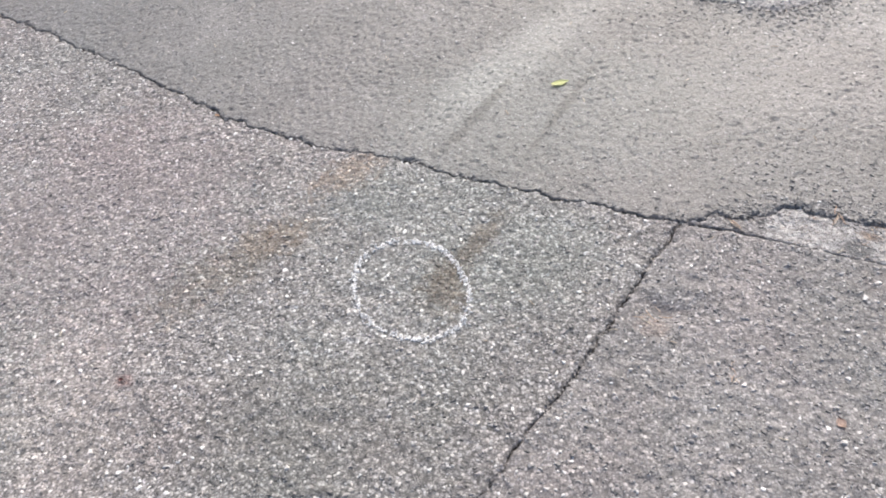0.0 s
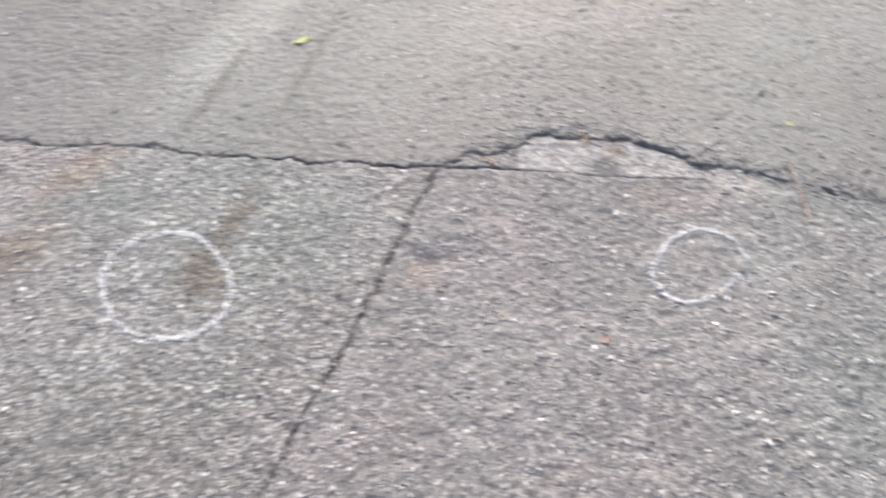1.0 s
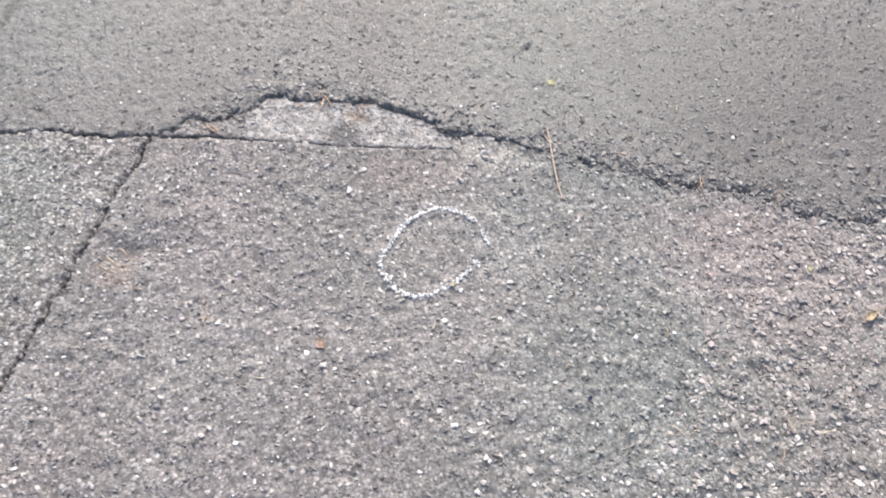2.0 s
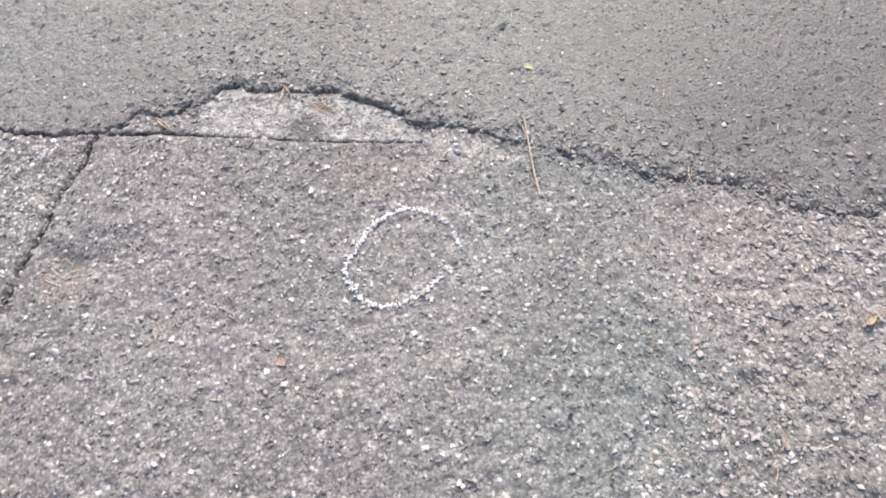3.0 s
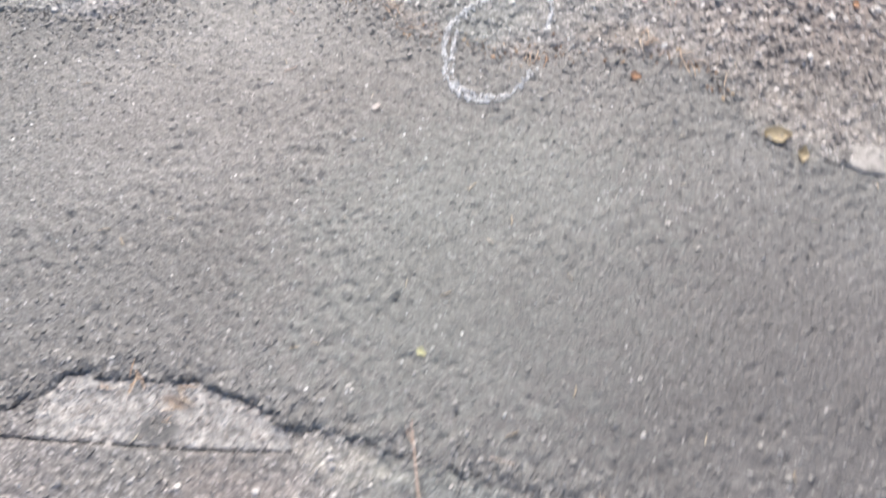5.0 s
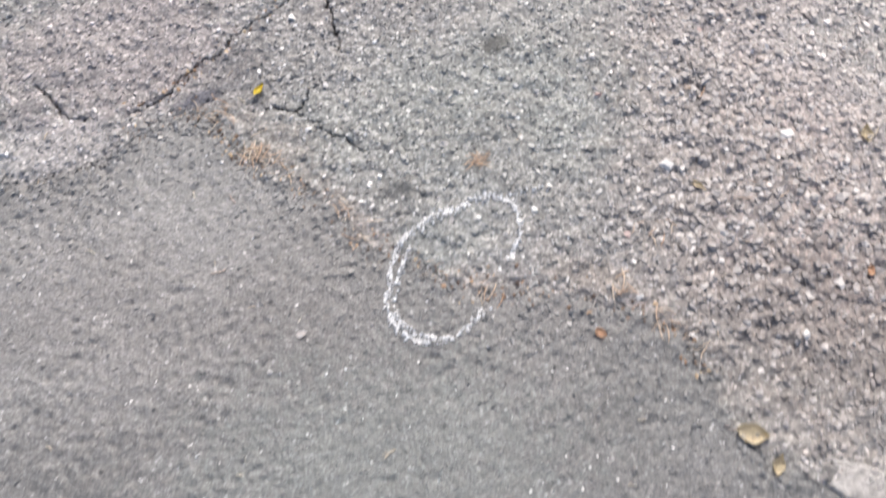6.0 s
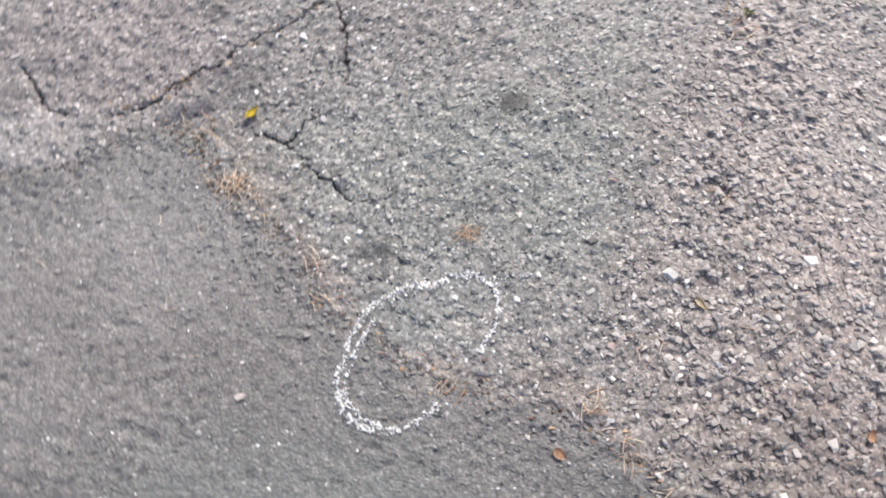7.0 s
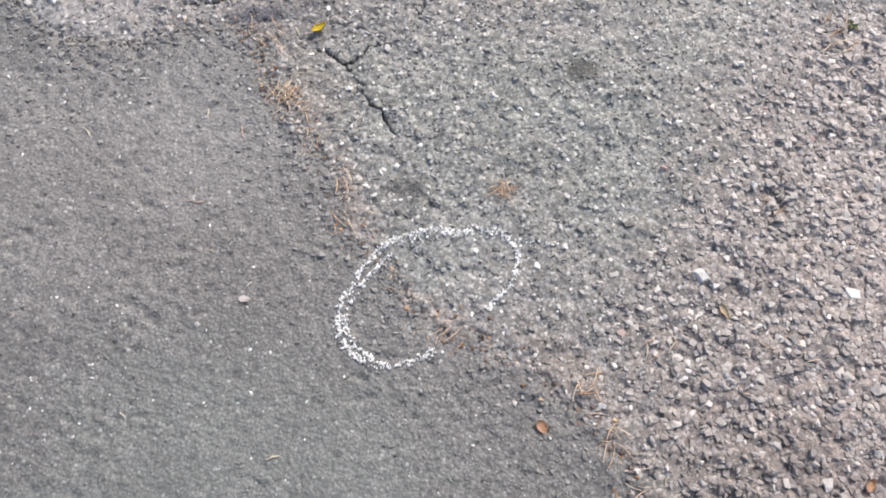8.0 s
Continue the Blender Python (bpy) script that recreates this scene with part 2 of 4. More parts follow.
chips_far = stones_of("rough_grey_chips", [(a, tuple(1.12 * v for v in c)) for a, c in GREYS], stains=FAR_STAINS_AND_SHADING)
chips_new = stones_of("tarred_chips", [(0.0, grey(0.085)), (0.45, grey(0.145)), (0.8, grey(0.2, 0.02)), (0.91, grey(0.32, 0.02)), (1.0, grey(0.88, 0.01))], rough=0.48, stains=STRIP_STAINS_AND_SHADING)
lumps = stones_of("tar_lumps", [(0.0, grey(0.145)), (0.5, grey(0.19)), (0.85, grey(0.25, 0.02)), (1.0, grey(0.4, 0.02))], rough=0.5)
crumbs = stones_of("joint_crumbs", [(0.0, grey(0.06)), (0.4, (0.12, 0.114, 0.11)), (0.8, (0.21, 0.196, 0.186)), (1.0, (0.36, 0.325, 0.295))], rough=0.85)
gravel_grey = stones_of("gravel_stones", [(0.0, (0.18, 0.166, 0.16)), (0.3, (0.27, 0.251, 0.241)), (0.65, (0.36, 0.337, 0.325)), (0.92, (0.46, 0.435, 0.42)), (1.0, (0.66, 0.635, 0.615))],
                        # The second patch carries the soil's painted dimmer light onto the stones.
                        stains=[(2.18, 2.15, 0.30, 0.45, 0, (0.29, 0.275, 0.268), 0.9, 1.0), (1.97, 1.52, 0.30, 0.18, -15, (0.14, 0.13, 0.126), 0.85, 0.9), (1.32, 0.58, 0.3, 0.2, -35, (0.245, 0.23, 0.228), 0.8, 0.9)])
gravel_single = stones_of("gravel_stone", [(0.0, (0.25, 0.232, 0.222)), (0.5, (0.35, 0.328, 0.315)), (0.85, (0.46, 0.434, 0.417)), (1.0, (0.66, 0.63, 0.605))], True)
pale_single = stones_of("pale_stone", [(0.0, (0.3, 0.285, 0.277)), (0.5, (0.41, 0.395, 0.385)), (0.85, (0.52, 0.5, 0.485)), (1.0, (0.68, 0.66, 0.645))], True)
reddish_single = stones_of("reddish_stone", [(0.0, (0.36, 0.25, 0.23)), (0.5, (0.44, 0.33, 0.31)), (1.0, (0.5, 0.41, 0.38))], True)
dark_single = stones_of("dark_stone", [(0.0, grey(0.12)), (0.5, grey(0.17)), (1.0, grey(0.22))], True)
white_pebble = stones_of("white_pebble", [(0.0, (0.56, 0.54, 0.52)), (0.5, (0.66, 0.64, 0.62)), (1.0, (0.76, 0.75, 0.73))], True)
litter_brown = stones_of("leaf_crumbs", [(0.0, (0.07, 0.05, 0.04)), (0.4, (0.19, 0.12, 0.08)), (0.75, (0.36, 0.23, 0.14)), (1.0, (0.52, 0.4, 0.26))], False, 0.8)
chalk_white = stones_of("white_chalk", [(0.0, grey(0.68)), (0.5, grey(0.8)), (1.0, grey(0.88))], False, 0.95)
needle_tan = stones_of("dry_needles", [(0.0, (0.42, 0.26, 0.16)), (0.3, (0.58, 0.39, 0.26)), (0.7, (0.7, 0.53, 0.38)), (1.0, (0.8, 0.7, 0.55))], True, 0.6)
straw_pale = stones_of("dry_straw", [(0.0, (0.36, 0.28, 0.2)), (0.5, (0.52, 0.44, 0.33)), (1.0, (0.7, 0.64, 0.52))], False, 0.6)


def leafy(name, base, spot):
    n = Nodes(name, 0.55)
    return n.finish(n.mix(n.span(n.noise(260, 4, 0.6), 0.45, 0.7), base, spot), n.noise(500, 2), 0.0006, 0.5)


leaf_lime = leafy("pale_green_leaf", (0.72, 0.76, 0.42), (0.6, 0.62, 0.32))
leaf_yellow = leafy("yellow_leaf", (0.72, 0.58, 0.04), (0.5, 0.36, 0.04))
leaf_cream = leafy("cream_leaf", (0.76, 0.76, 0.5), (0.66, 0.64, 0.4))
leaf_faded = leafy("faded_leaf", (0.6, 0.47, 0.4), (0.52, 0.38, 0.31))
leaf_orange = leafy("orange_leaf", (0.6, 0.4, 0.27), (0.5, 0.3, 0.19))
leaf_tan = leafy("tan_leaf", (0.64, 0.56, 0.4), (0.5, 0.41, 0.28))
leaf_green = leafy("green_sprout", (0.2, 0.25, 0.07), (0.14, 0.17, 0.05))
paper_white = leafy("white_flake", (0.82, 0.78, 0.75), (0.7, 0.62, 0.58))
twig_brown = leafy("dry_stalk", (0.5, 0.4, 0.34), (0.3, 0.22, 0.18))
navy = leafy("navy_pit_piece", (0.05, 0.05, 0.13), (0.03, 0.03, 0.07))
red_crumb = leafy("red_crumb", (0.2, 0.08, 0.08), (0.11, 0.05, 0.05))

# ---- the ground's plan: joints and cracks ----
FRONT_JOINT = [(-9.0, 6.5), (-1.903, 2.246), (-1.689, 2.133), (-1.428, 1.976), (-1.253, 1.869), (-1.112, 1.782), (-0.925, 1.662), (-0.761, 1.580), (-0.600, 1.507),
               (-0.483, 1.478), (-0.314, 1.432), (-0.222, 1.377), (-0.121, 1.343), (0.004, 1.303), (0.122, 1.263), (0.223, 1.231), (0.320, 1.205),
               (0.374, 1.217), (0.450, 1.207), (0.500, 1.216), (0.541, 1.232), (0.575, 1.232), (0.640, 1.203), (0.720, 1.175), (0.771, 1.138), (0.838, 1.088),
               (0.865, 1.060), (0.923, 1.032), (0.965, 1.010), (1.030, 0.967), (1.116, 0.907), (1.181, 0.872), (1.238, 0.843), (1.294, 0.815), (1.352, 0.785),
               (1.398, 0.747), (1.456, 0.708), (1.560, 0.676), (2.6, 0.3), (9.0, -2.0)]
FAR_JOINT = [(-9.0, 8.5), (-0.5, 2.75), (0.2, 2.22), (0.45, 2.037), (0.558, 1.990), (0.641, 1.944), (0.778, 1.985), (0.839, 2.048), (0.917, 2.065), (0.959, 2.044),
             (1.011, 1.982), (1.052, 1.923), (1.120, 1.895), (1.177, 1.827), (1.213, 1.773), (1.249, 1.741), (1.302, 1.717), (1.370, 1.654),
             (1.432, 1.645), (1.561, 1.612), (1.668, 1.567), (1.722, 1.520), (1.738, 1.42), (1.753, 1.358), (1.798, 1.297), (1.855, 1.263),
             (1.913, 1.217), (2.6, 0.9), (9.0, -1.0)]
SEAM = [(-0.6, -0.5), (-0.25, 0.33), (-0.082, 0.585), (-0.011, 0.689), (0.054, 0.788), (0.111, 0.866), (0.185, 0.991), (0.252, 1.111), (0.318, 1.205)]
SLAB_LINE = [(0.33, 1.196), (0.384, 1.181), (0.462, 1.156), (0.617, 1.102), (0.853, 1.028)]
CRACKS = [  # line, half width, depth
    ([(0.815, 2.091), (0.874, 2.109), (0.930, 2.176), (0.990, 2.224), (1.041, 2.274), (1.094, 2.311), (1.148, 2.364), (1.159, 2.445)], 0.0048, 0.018),
    ([(1.164, 2.400), (1.191, 2.311), (1.212, 2.227), (1.206, 2.174)], 0.0045, 0.015),
    ([(1.179, 2.106), (1.138, 2.078), (1.128, 2.037), (1.188, 1.980), (1.255, 1.942)], 0.0036, 0.013),
    ([(1.056, 2.122), (1.13, 2.13), (1.179, 2.106)], 0.0026, 0.007),
    ([(0.62, 2.18), (0.657, 2.147), (0.70, 2.10), (0.748, 2.072)], 0.005, 0.012),
    ([(1.06, 2.06), (1.128, 2.037)], 0.004, 0.012),
    ([(1.83, 2.16), (1.848, 2.112), (1.874, 1.997), (1.860, 1.893)], 0.009, 0.005),
]
VIEWED = [(-2.1, 2.5), (-1.2, 0.42), (-0.5, 0.45), (0.2, 0.45), (0.9, 0.22), (1.42, 0.2), (2.15, 1.0), (2.5, 2.6), (0.3, 2.6)]


def lattice(x, y, cell, seed):
    """Smooth value noise from 0 to 1."""
    t = np.random.default_rng(seed).random((256, 256))
    u, v = x / cell + 31.7 * seed, y / cell + 17.3 * seed
    i, j = np.floor(u).astype(int), np.floor(v).astype(int)
    a, b = u - i, v - j
    a, b = a * a * (3 - 2 * a), b * b * (3 - 2 * b)
    i0, i1, j0, j1 = i % 256, (i + 1) % 256, j % 256, (j + 1) % 256
    return (t[i0, j0] * (1 - a) + t[i1, j0] * a) * (1 - b) + (t[i0, j1] * (1 - a) + t[i1, j1] * a) * b


def fractal(x, y, cell, seed, octaves=3):
    total, weight, amount = 0.0, 1.0, 0.0
    for k in range(octaves):
        total = total + weight * lattice(x, y, cell / 2 ** k, seed + k)
        amount, weight = amount + weight, weight * 0.55
    return total / amount


def line_distance(x, y, line, reach=0.08):
    """Distance to a broken line, no farther than reach."""
    best = np.full(np.shape(x), reach)
    for (ax, ay), (bx, by) in zip(line, line[1:]):
        near = (x > min(ax, bx) - reach) & (x < max(ax, bx) + reach) & (y > min(ay, by) - reach) & (y < max(ay, by) + reach)
        if near.any():
            px, py, dx, dy = x[near] - ax, y[near] - ay, bx - ax, by - ay
            s = np.clip((px * dx + py * dy) / (dx * dx + dy * dy), 0, 1)
            best[near] = np.minimum(best[near], np.hypot(px - s * dx, py - s * dy))
    return best


def follow(line, v, flip=False):
    p = np.array(line)
    return np.interp(v, p[:, 1], p[:, 0]) if flip else np.interp(v, p[:, 0], p[:, 1])


def inside(x, y, polygon):
    result = np.zeros(np.shape(x), bool)
    for (ax, ay), (bx, by) in zip(polygon, polygon[1:] + polygon[:1]):
        if ay != by:
            result ^= ((ay > y) != (by > y)) & (x < (bx - ax) * (y - ay) / (by - ay) + ax)
    return result


def bent(x, y):
    """Breaks the drawn joints up into ragged ones."""
    dx = 0.020 * (lattice(x, y, 0.05, 11) - 0.5) + 0.010 * (lattice(x, y, 0.014, 12) - 0.5) + 0.006 * (lattice(x, y, 0.006, 15) - 0.5)
    dy = 0.020 * (lattice(x, y, 0.05, 13) - 0.5) + 0.010 * (lattice(x, y, 0.014, 14) - 0.5) + 0.007 * (lattice(x, y, 0.006, 16) - 0.5)
    return x + dx, y + dy


WEST, EAST, STRIP, FAR, SLAB = range(5)


def region(x, y):
    u, v = bent(x, y)
    front, back, seam = follow(FRONT_JOINT, u), follow(FAR_JOINT, u), follow(SEAM, v, True)
    r = np.where(u < seam, WEST, EAST)
    r = np.where((y + 0.004 * (lattice(x, y, 0.05, 82) - 0.5) > follow(SLAB_LINE, x)) & (u > 0.492 + 0.25 * (v - 1.17)) & (x < 0.852), SLAB, r)
    r = np.where(v > front, STRIP, r)
    return np.where(v > back, FAR, r)


def gravelly(x, y):
    """How loose the surface is: 1 in the coarse gravel, 0 on sound asphalt."""
    wob = 0.16 * (fractal(x, y, 0.16, 21) - 0.5)
    edge = np.interp(y, [1.2, 1.44, 1.56, 1.66, 1.76, 1.94, 2.18, 2.4, 2.7], [1.78, 1.76, 1.74, 1.66, 1.645, 1.70, 1.78, 1.88, 1.95])
    a = np.clip((x + wob - edge) / 0.10, 0, 1) * np.clip(0.35 + (y - 1.40) / 0.25, 0.3, 1) * np.where(y > follow(FAR_JOINT, x), 1.0, 0.0)
    b = np.clip((x + wob - np.interp(y, [0.2, 0.435, 0.522, 0.604, 0.692, 0.80], [0.86, 0.98, 1.07, 1.16, 1.25, 1.36])) / 0.12, 0, 1) * (y < follow(FRONT_JOINT, x) - 0.03)
    far = np.clip((x - 1.98 + wob) / 0.08, 0, 1) * np.clip((y - 1.86) / 0.1, 0, 1)
    return np.maximum(a * (1 - 0.55 * far), 0.6 * b)


def relief(x, y):
    """Height of the ground, in metres, and how deep the cracks cut."""
    u, v = bent(x, y)
    r = region(x, y)
    front = v - follow(FRONT_JOINT, u)
    back = follow(FAR_JOINT, u) - v
    z = 0.010 * (fractal(x, y, 0.5, 31) - 0.5)
    worn = np.clip((fractal(x, y, 0.22, 71) - 0.42) * 5, 0, 1)
    worn = np.maximum(worn, np.exp(-(np.clip(front, 0, 1) / 0.12) ** 2))
    worn = np.maximum(worn, np.exp(-(np.clip(back, 0, 1) / 0.26) ** 2))
    rough = np.select([r == WEST, r == EAST, r == STRIP, r == SLAB], [0.0058, 0.0066, 0.0013 + 0.0036 * worn, 0.0040], 0.0092)
    z += rough * (fractal(x, y, 0.011, 34, 2) - 0.5) + rough * np.where(r == STRIP, 0.35, 1.0) * (fractal(x, y, 0.035, 37, 2) - 0.5)
    z += gravelly(x, y) * (0.012 * (fractal(x, y, 0.06, 41, 3) - 0.5) + 0.008 * (lattice(x, y, 0.016, 44) - 0.5) + 0.005 * (lattice(x, y, 0.0095, 45) - 0.5))
    pits = np.clip(lattice(x, y, 0.0105, 46) - 0.78, 0, 1) * (0.3 + lattice(x, y, 0.15, 47))
    z -= np.where(r == STRIP, 0.023, 0.005) * pits
    lip = np.clip((x - 0.2) / 0.5, 0, 1)
    z += np.where(r == STRIP, 0.0008 + (0.005 - 0.003 * np.clip((x - 0.85) / 0.2, 0, 1)) * lip * np.exp(-np.clip(front, 0, 1) / 0.25), 0.0)
    crumble = np.exp(-(np.clip(front, 0, 1) / 0.05) ** 2) * (r == STRIP) * np.clip((x - 0.3) / 0.2, 0, 1)
    z += crumble * 0.014 * (fractal(x, y, 0.022, 51, 2) - 0.55)
    z += np.where((r == STRIP) & (back < 0.05), 0.006 * (fractal(x, y, 0.02, 54, 2) - 0.5), 0.0)
    z += np.where(r == SLAB, -0.0065 + 0.007 * fractal(x, y, 0.035, 57), 0.0)
    z -= 0.011 * np.exp(-((x - 0.26) / 0.05) ** 2 - ((y - 0.965) / 0.028) ** 2)
    wide = 0.35 + 1.3 * lattice(x, y, 0.06, 61)
    cut = np.zeros_like(z)
    d = line_distance(u, v, FRONT_JOINT[1:17])
    cut = np.maximum(cut, 0.010 * np.exp(-(d / (0.0030 * wide)) ** 2) * (0.2 + 0.95 * lattice(x, y, 0.016, 66)))
    d = line_distance(u, v, FRONT_JOINT[16:27])
    cut = np.maximum(cut, 0.0049 * np.exp(-(d / (0.0042 * wide)) ** 2) * (0.3 + 0.8 * lattice(x, y, 0.02, 67)))
    d = line_distance(u, v, FRONT_JOINT[26:39])
    cut = np.maximum(cut, 0.0055 * np.exp(-(d / (0.0050 * wide)) ** 2) * (0.9 * lattice(x, y, 0.03, 63) + 0.05))
    d = line_distance(0.6 * u + 0.4 * x, 0.6 * v + 0.4 * y, SEAM)
    cut = np.maximum(cut, 0.0088 * (0.5 + 0.65 * lattice(x, y, 0.02, 68)) * np.exp(-(d / (0.0048 * (0.42 + 1.0 * lattice(x, y, 0.04, 64)))) ** 2))
    d = line_distance(x, y + 0.004 * (lattice(x, y, 0.05, 82) - 0.5), SLAB_LINE)
    cut = np.maximum(cut, 0.0095 * (0.65 + 0.5 * lattice(x, y, 0.03, 83)) * np.exp(-(d / 0.0021) ** 2))
    d = line_distance(u, v, FAR_JOINT[3:28])
    cut = np.maximum(cut, 0.0045 * np.exp(-(d / (0.010 * wide)) ** 2) * lattice(x, y, 0.05, 65) * 1.2)
    for line, width, depth in CRACKS:
        d = line_distance(u, v, line)
        cut = np.maximum(cut, depth * np.clip(1.4 * lattice(x, y, 0.025, 69), 0.4, 1) * np.exp(-(d / (width * (0.18 + 0.62 * lattice(x, y, 0.035, 62)))) ** 2))
    return z - cut, cut


def spread(low, high, step, reach):
    """Even steps between low and high, wider ones for some metres round them, then ever wider ones out to the horizon."""
    inner = np.arange(low, high + step / 2, step)
    ratio = np.concatenate([np.geomspace(step, 0.25, 9), np.full(12, 0.52), np.geomspace(0.6, reach, 8)]).cumsum()
    return np.concatenate([low - ratio[::-1], inner, inner[-1] + ratio])


STEP = 0.0042
LOW, HIGH = (-2.12, 0.16), (2.5, 2.62)
xs, ys = spread(LOW[0], HIGH[0], STEP, 900.0), spread(LOW[1], HIGH[1], STEP, 900.0)
gx, gy = np.meshgrid(xs, ys, indexing="ij")
gz, gcut = relief(gx, gy)
far_off = np.hypot(np.maximum(np.maximum(LOW[0] - gx, gx - HIGH[0]), 0), np.maximum(np.maximum(LOW[1] - gy, gy - HIGH[1]), 0))
gz = gz * np.exp(-far_off / 0.12)


def height(x, y):
    """The ground's height at places in the near part."""
    x, y = np.atleast_1d(np.asarray(x, float)), np.atleast_1d(np.asarray(y, float))
    i = np.clip(np.searchsorted(xs, x) - 1, 0, len(xs) - 2)
    j = np.clip(np.searchsorted(ys, y) - 1, 0, len(ys) - 2)
    a, b = (x - xs[i]) / (xs[i + 1] - xs[i]), (y - ys[j]) / (ys[j + 1] - ys[j])
    return (gz[i, j] * (1 - a) + gz[i + 1, j] * a) * (1 - b) + (gz[i, j + 1] * (1 - a) + gz[i + 1, j + 1] * a) * b


def on_ground(x, y):
    return float(height(x, y)[0])


def mesh_of(name, verts, faces, materials, picks=None, smooth=False):
    """A mesh from arrays of corners and of faces with equally many corners."""
    me = bpy.data.meshes.new(name)
    me.vertices.add(len(verts))
    me.vertices.foreach_set("co", np.ascontiguousarray(verts, np.float32).ravel())
    me.loops.add(faces.size)
    me.loops.foreach_set("vertex_index", np.ascontiguousarray(faces, np.int32).ravel())
    me.polygons.add(len(faces))
    me.polygons.foreach_set("loop_start", np.arange(0, faces.size, faces.shape[1], dtype=np.int32))
    me.polygons.foreach_set("use_smooth", np.full(len(faces), smooth))
    for m in materials:
        me.materials.append(m)
    if picks is not None:
        me.polygons.foreach_set("material_index", picks.astype(np.int32))
    me.update(calc_edges=True)
    return me


def part(name, me, parent, label="", kind=""):
    ob = new(name, me)
    ob.parent = parent
    return tagged(ob, label, kind=kind)


# ---- the ground, slab by slab ----
rows, cols = gx.shape
index = np.arange(rows * cols).reshape(rows, cols)
quads = np.stack([index[:-1, :-1], index[1:, :-1], index[1:, 1:], index[:-1, 1:]], -1).reshape(-1, 4)
mid_x = (0.25 * (gx[:-1, :-1] + gx[1:, :-1] + gx[1:, 1:] + gx[:-1, 1:])).ravel()
mid_y = (0.25 * (gy[:-1, :-1] + gy[1:, :-1] + gy[1:, 1:] + gy[:-1, 1:])).ravel()
mid_cut = (0.25 * (gcut[:-1, :-1] + gcut[1:, :-1] + gcut[1:, 1:] + gcut[:-1, 1:])).ravel()
points = np.stack([gx.ravel(), gy.ravel(), gz.ravel()], -1)
codes = region(mid_x, mid_y)

# joints and cracks are cut three times finer than the rest of the ground
corner_code = region(gx, gy)
hit = np.zeros((rows - 1, cols - 1), bool)
for di in (0, 1):
    for dj in (0, 1):
        piece = (slice(di, rows - 1 + di), slice(dj, cols - 1 + dj))
        hit |= (gcut[piece] > 0.0002) | (corner_code[piece] != corner_code[:-1, :-1])
wider = hit.copy()
for di, dj in ((1, 0), (-1, 0), (0, 1), (0, -1)):
    wider |= np.roll(hit, (di, dj), (0, 1))
hit = wider.ravel() & inside(mid_x, mid_y, VIEWED)
wide_row = 3 * cols
ci, cj = np.divmod(np.nonzero(hit)[0], cols - 1)
keys = (3 * ci[:, None, None] + np.arange(4)[None, :, None]) * wide_row + 3 * cj[:, None, None] + np.arange(4)[None, None, :]
coarse_keys = (3 * np.arange(rows)[:, None] * wide_row + 3 * np.arange(cols)[None, :]).ravel()
fine_keys = np.setdiff1d(keys, coarse_keys)
fi, fj = np.divmod(fine_keys, wide_row)
i0, j0 = np.minimum(fi // 3, rows - 2), np.minimum(fj // 3, cols - 2)
fa, fb = fi / 3 - i0, fj / 3 - j0
fx, fy = xs[i0] + fa * (xs[i0 + 1] - xs[i0]), ys[j0] + fb * (ys[j0 + 1] - ys[j0])
flat = (gz[i0, j0] * (1 - fa) + gz[i0 + 1, j0] * fa) * (1 - fb) + (gz[i0, j0 + 1] * (1 - fa) + gz[i0 + 1, j0 + 1] * fa) * fb
true_z, true_cut = relief(fx, fy)
fz = flat + np.clip((true_cut - 0.0003) / 0.0007, 0, 1) * (true_z - flat)
points = np.concatenate([points, np.stack([fx, fy, fz], -1)])
order = np.argsort(np.concatenate([coarse_keys, fine_keys]))
ranked = np.concatenate([coarse_keys, fine_keys])[order]
grid = order[np.searchsorted(ranked, keys)]
fine_quads = np.stack([grid[:, :-1, :-1], grid[:, 1:, :-1], grid[:, 1:, 1:], grid[:, :-1, 1:]], -1).reshape(-1, 4)
centre = points[fine_quads].mean(1)
quads = np.concatenate([quads[~hit], fine_quads])
codes = np.concatenate([codes[~hit], region(centre[:, 0], centre[:, 1])])
mid_cut = np.concatenate([mid_cut[~hit], relief(centre[:, 0], centre[:, 1])[1]])
mid_x, mid_y = np.concatenate([mid_x[~hit], centre[:, 0]]), np.concatenate([mid_y[~hit], centre[:, 1]])
outside = (mid_x < LOW[0]) | (mid_x > HIGH[0]) | (mid_y < LOW[1]) | (mid_y > HIGH[1])
codes[outside & ((codes != STRIP) | (np.abs(mid_x) > 8.5))] = 9
slabs = {}
for code, name, material, label in (
        (9, "ground", old_asphalt, "grey asphalt ground reaching to the horizon"),
        (WEST, "pavement_1", old_asphalt, "worn pale grey asphalt with brown stains beside a seam"),
        (EAST, "pavement_2", mid_asphalt, "worn coarse grey asphalt slab between seam and repair strip"),
        (STRIP, "pavement_3", new_asphalt, "darker smooth asphalt repair strip with a crumbling edge"),
        (FAR, "pavement_4", far_asphalt, "cracked coarse old asphalt turning into loose gravel"),
        (SLAB, "pavement_5", worn_concrete, "sunken pale worn concrete exposed beside the repair strip")):
    mine = codes == code
    used, faces = np.unique(quads[mine], return_inverse=True)
    me = mesh_of(name, points[used], faces.reshape(-1, 4), [material, crack_dirt], mid_cut[mine] > 0.0066, True)
    slabs[code] = tagged(new(name, me), label, "ground" if code == 9 else "pavement", kind="structure")

# ---- stones set in the asphalt ----


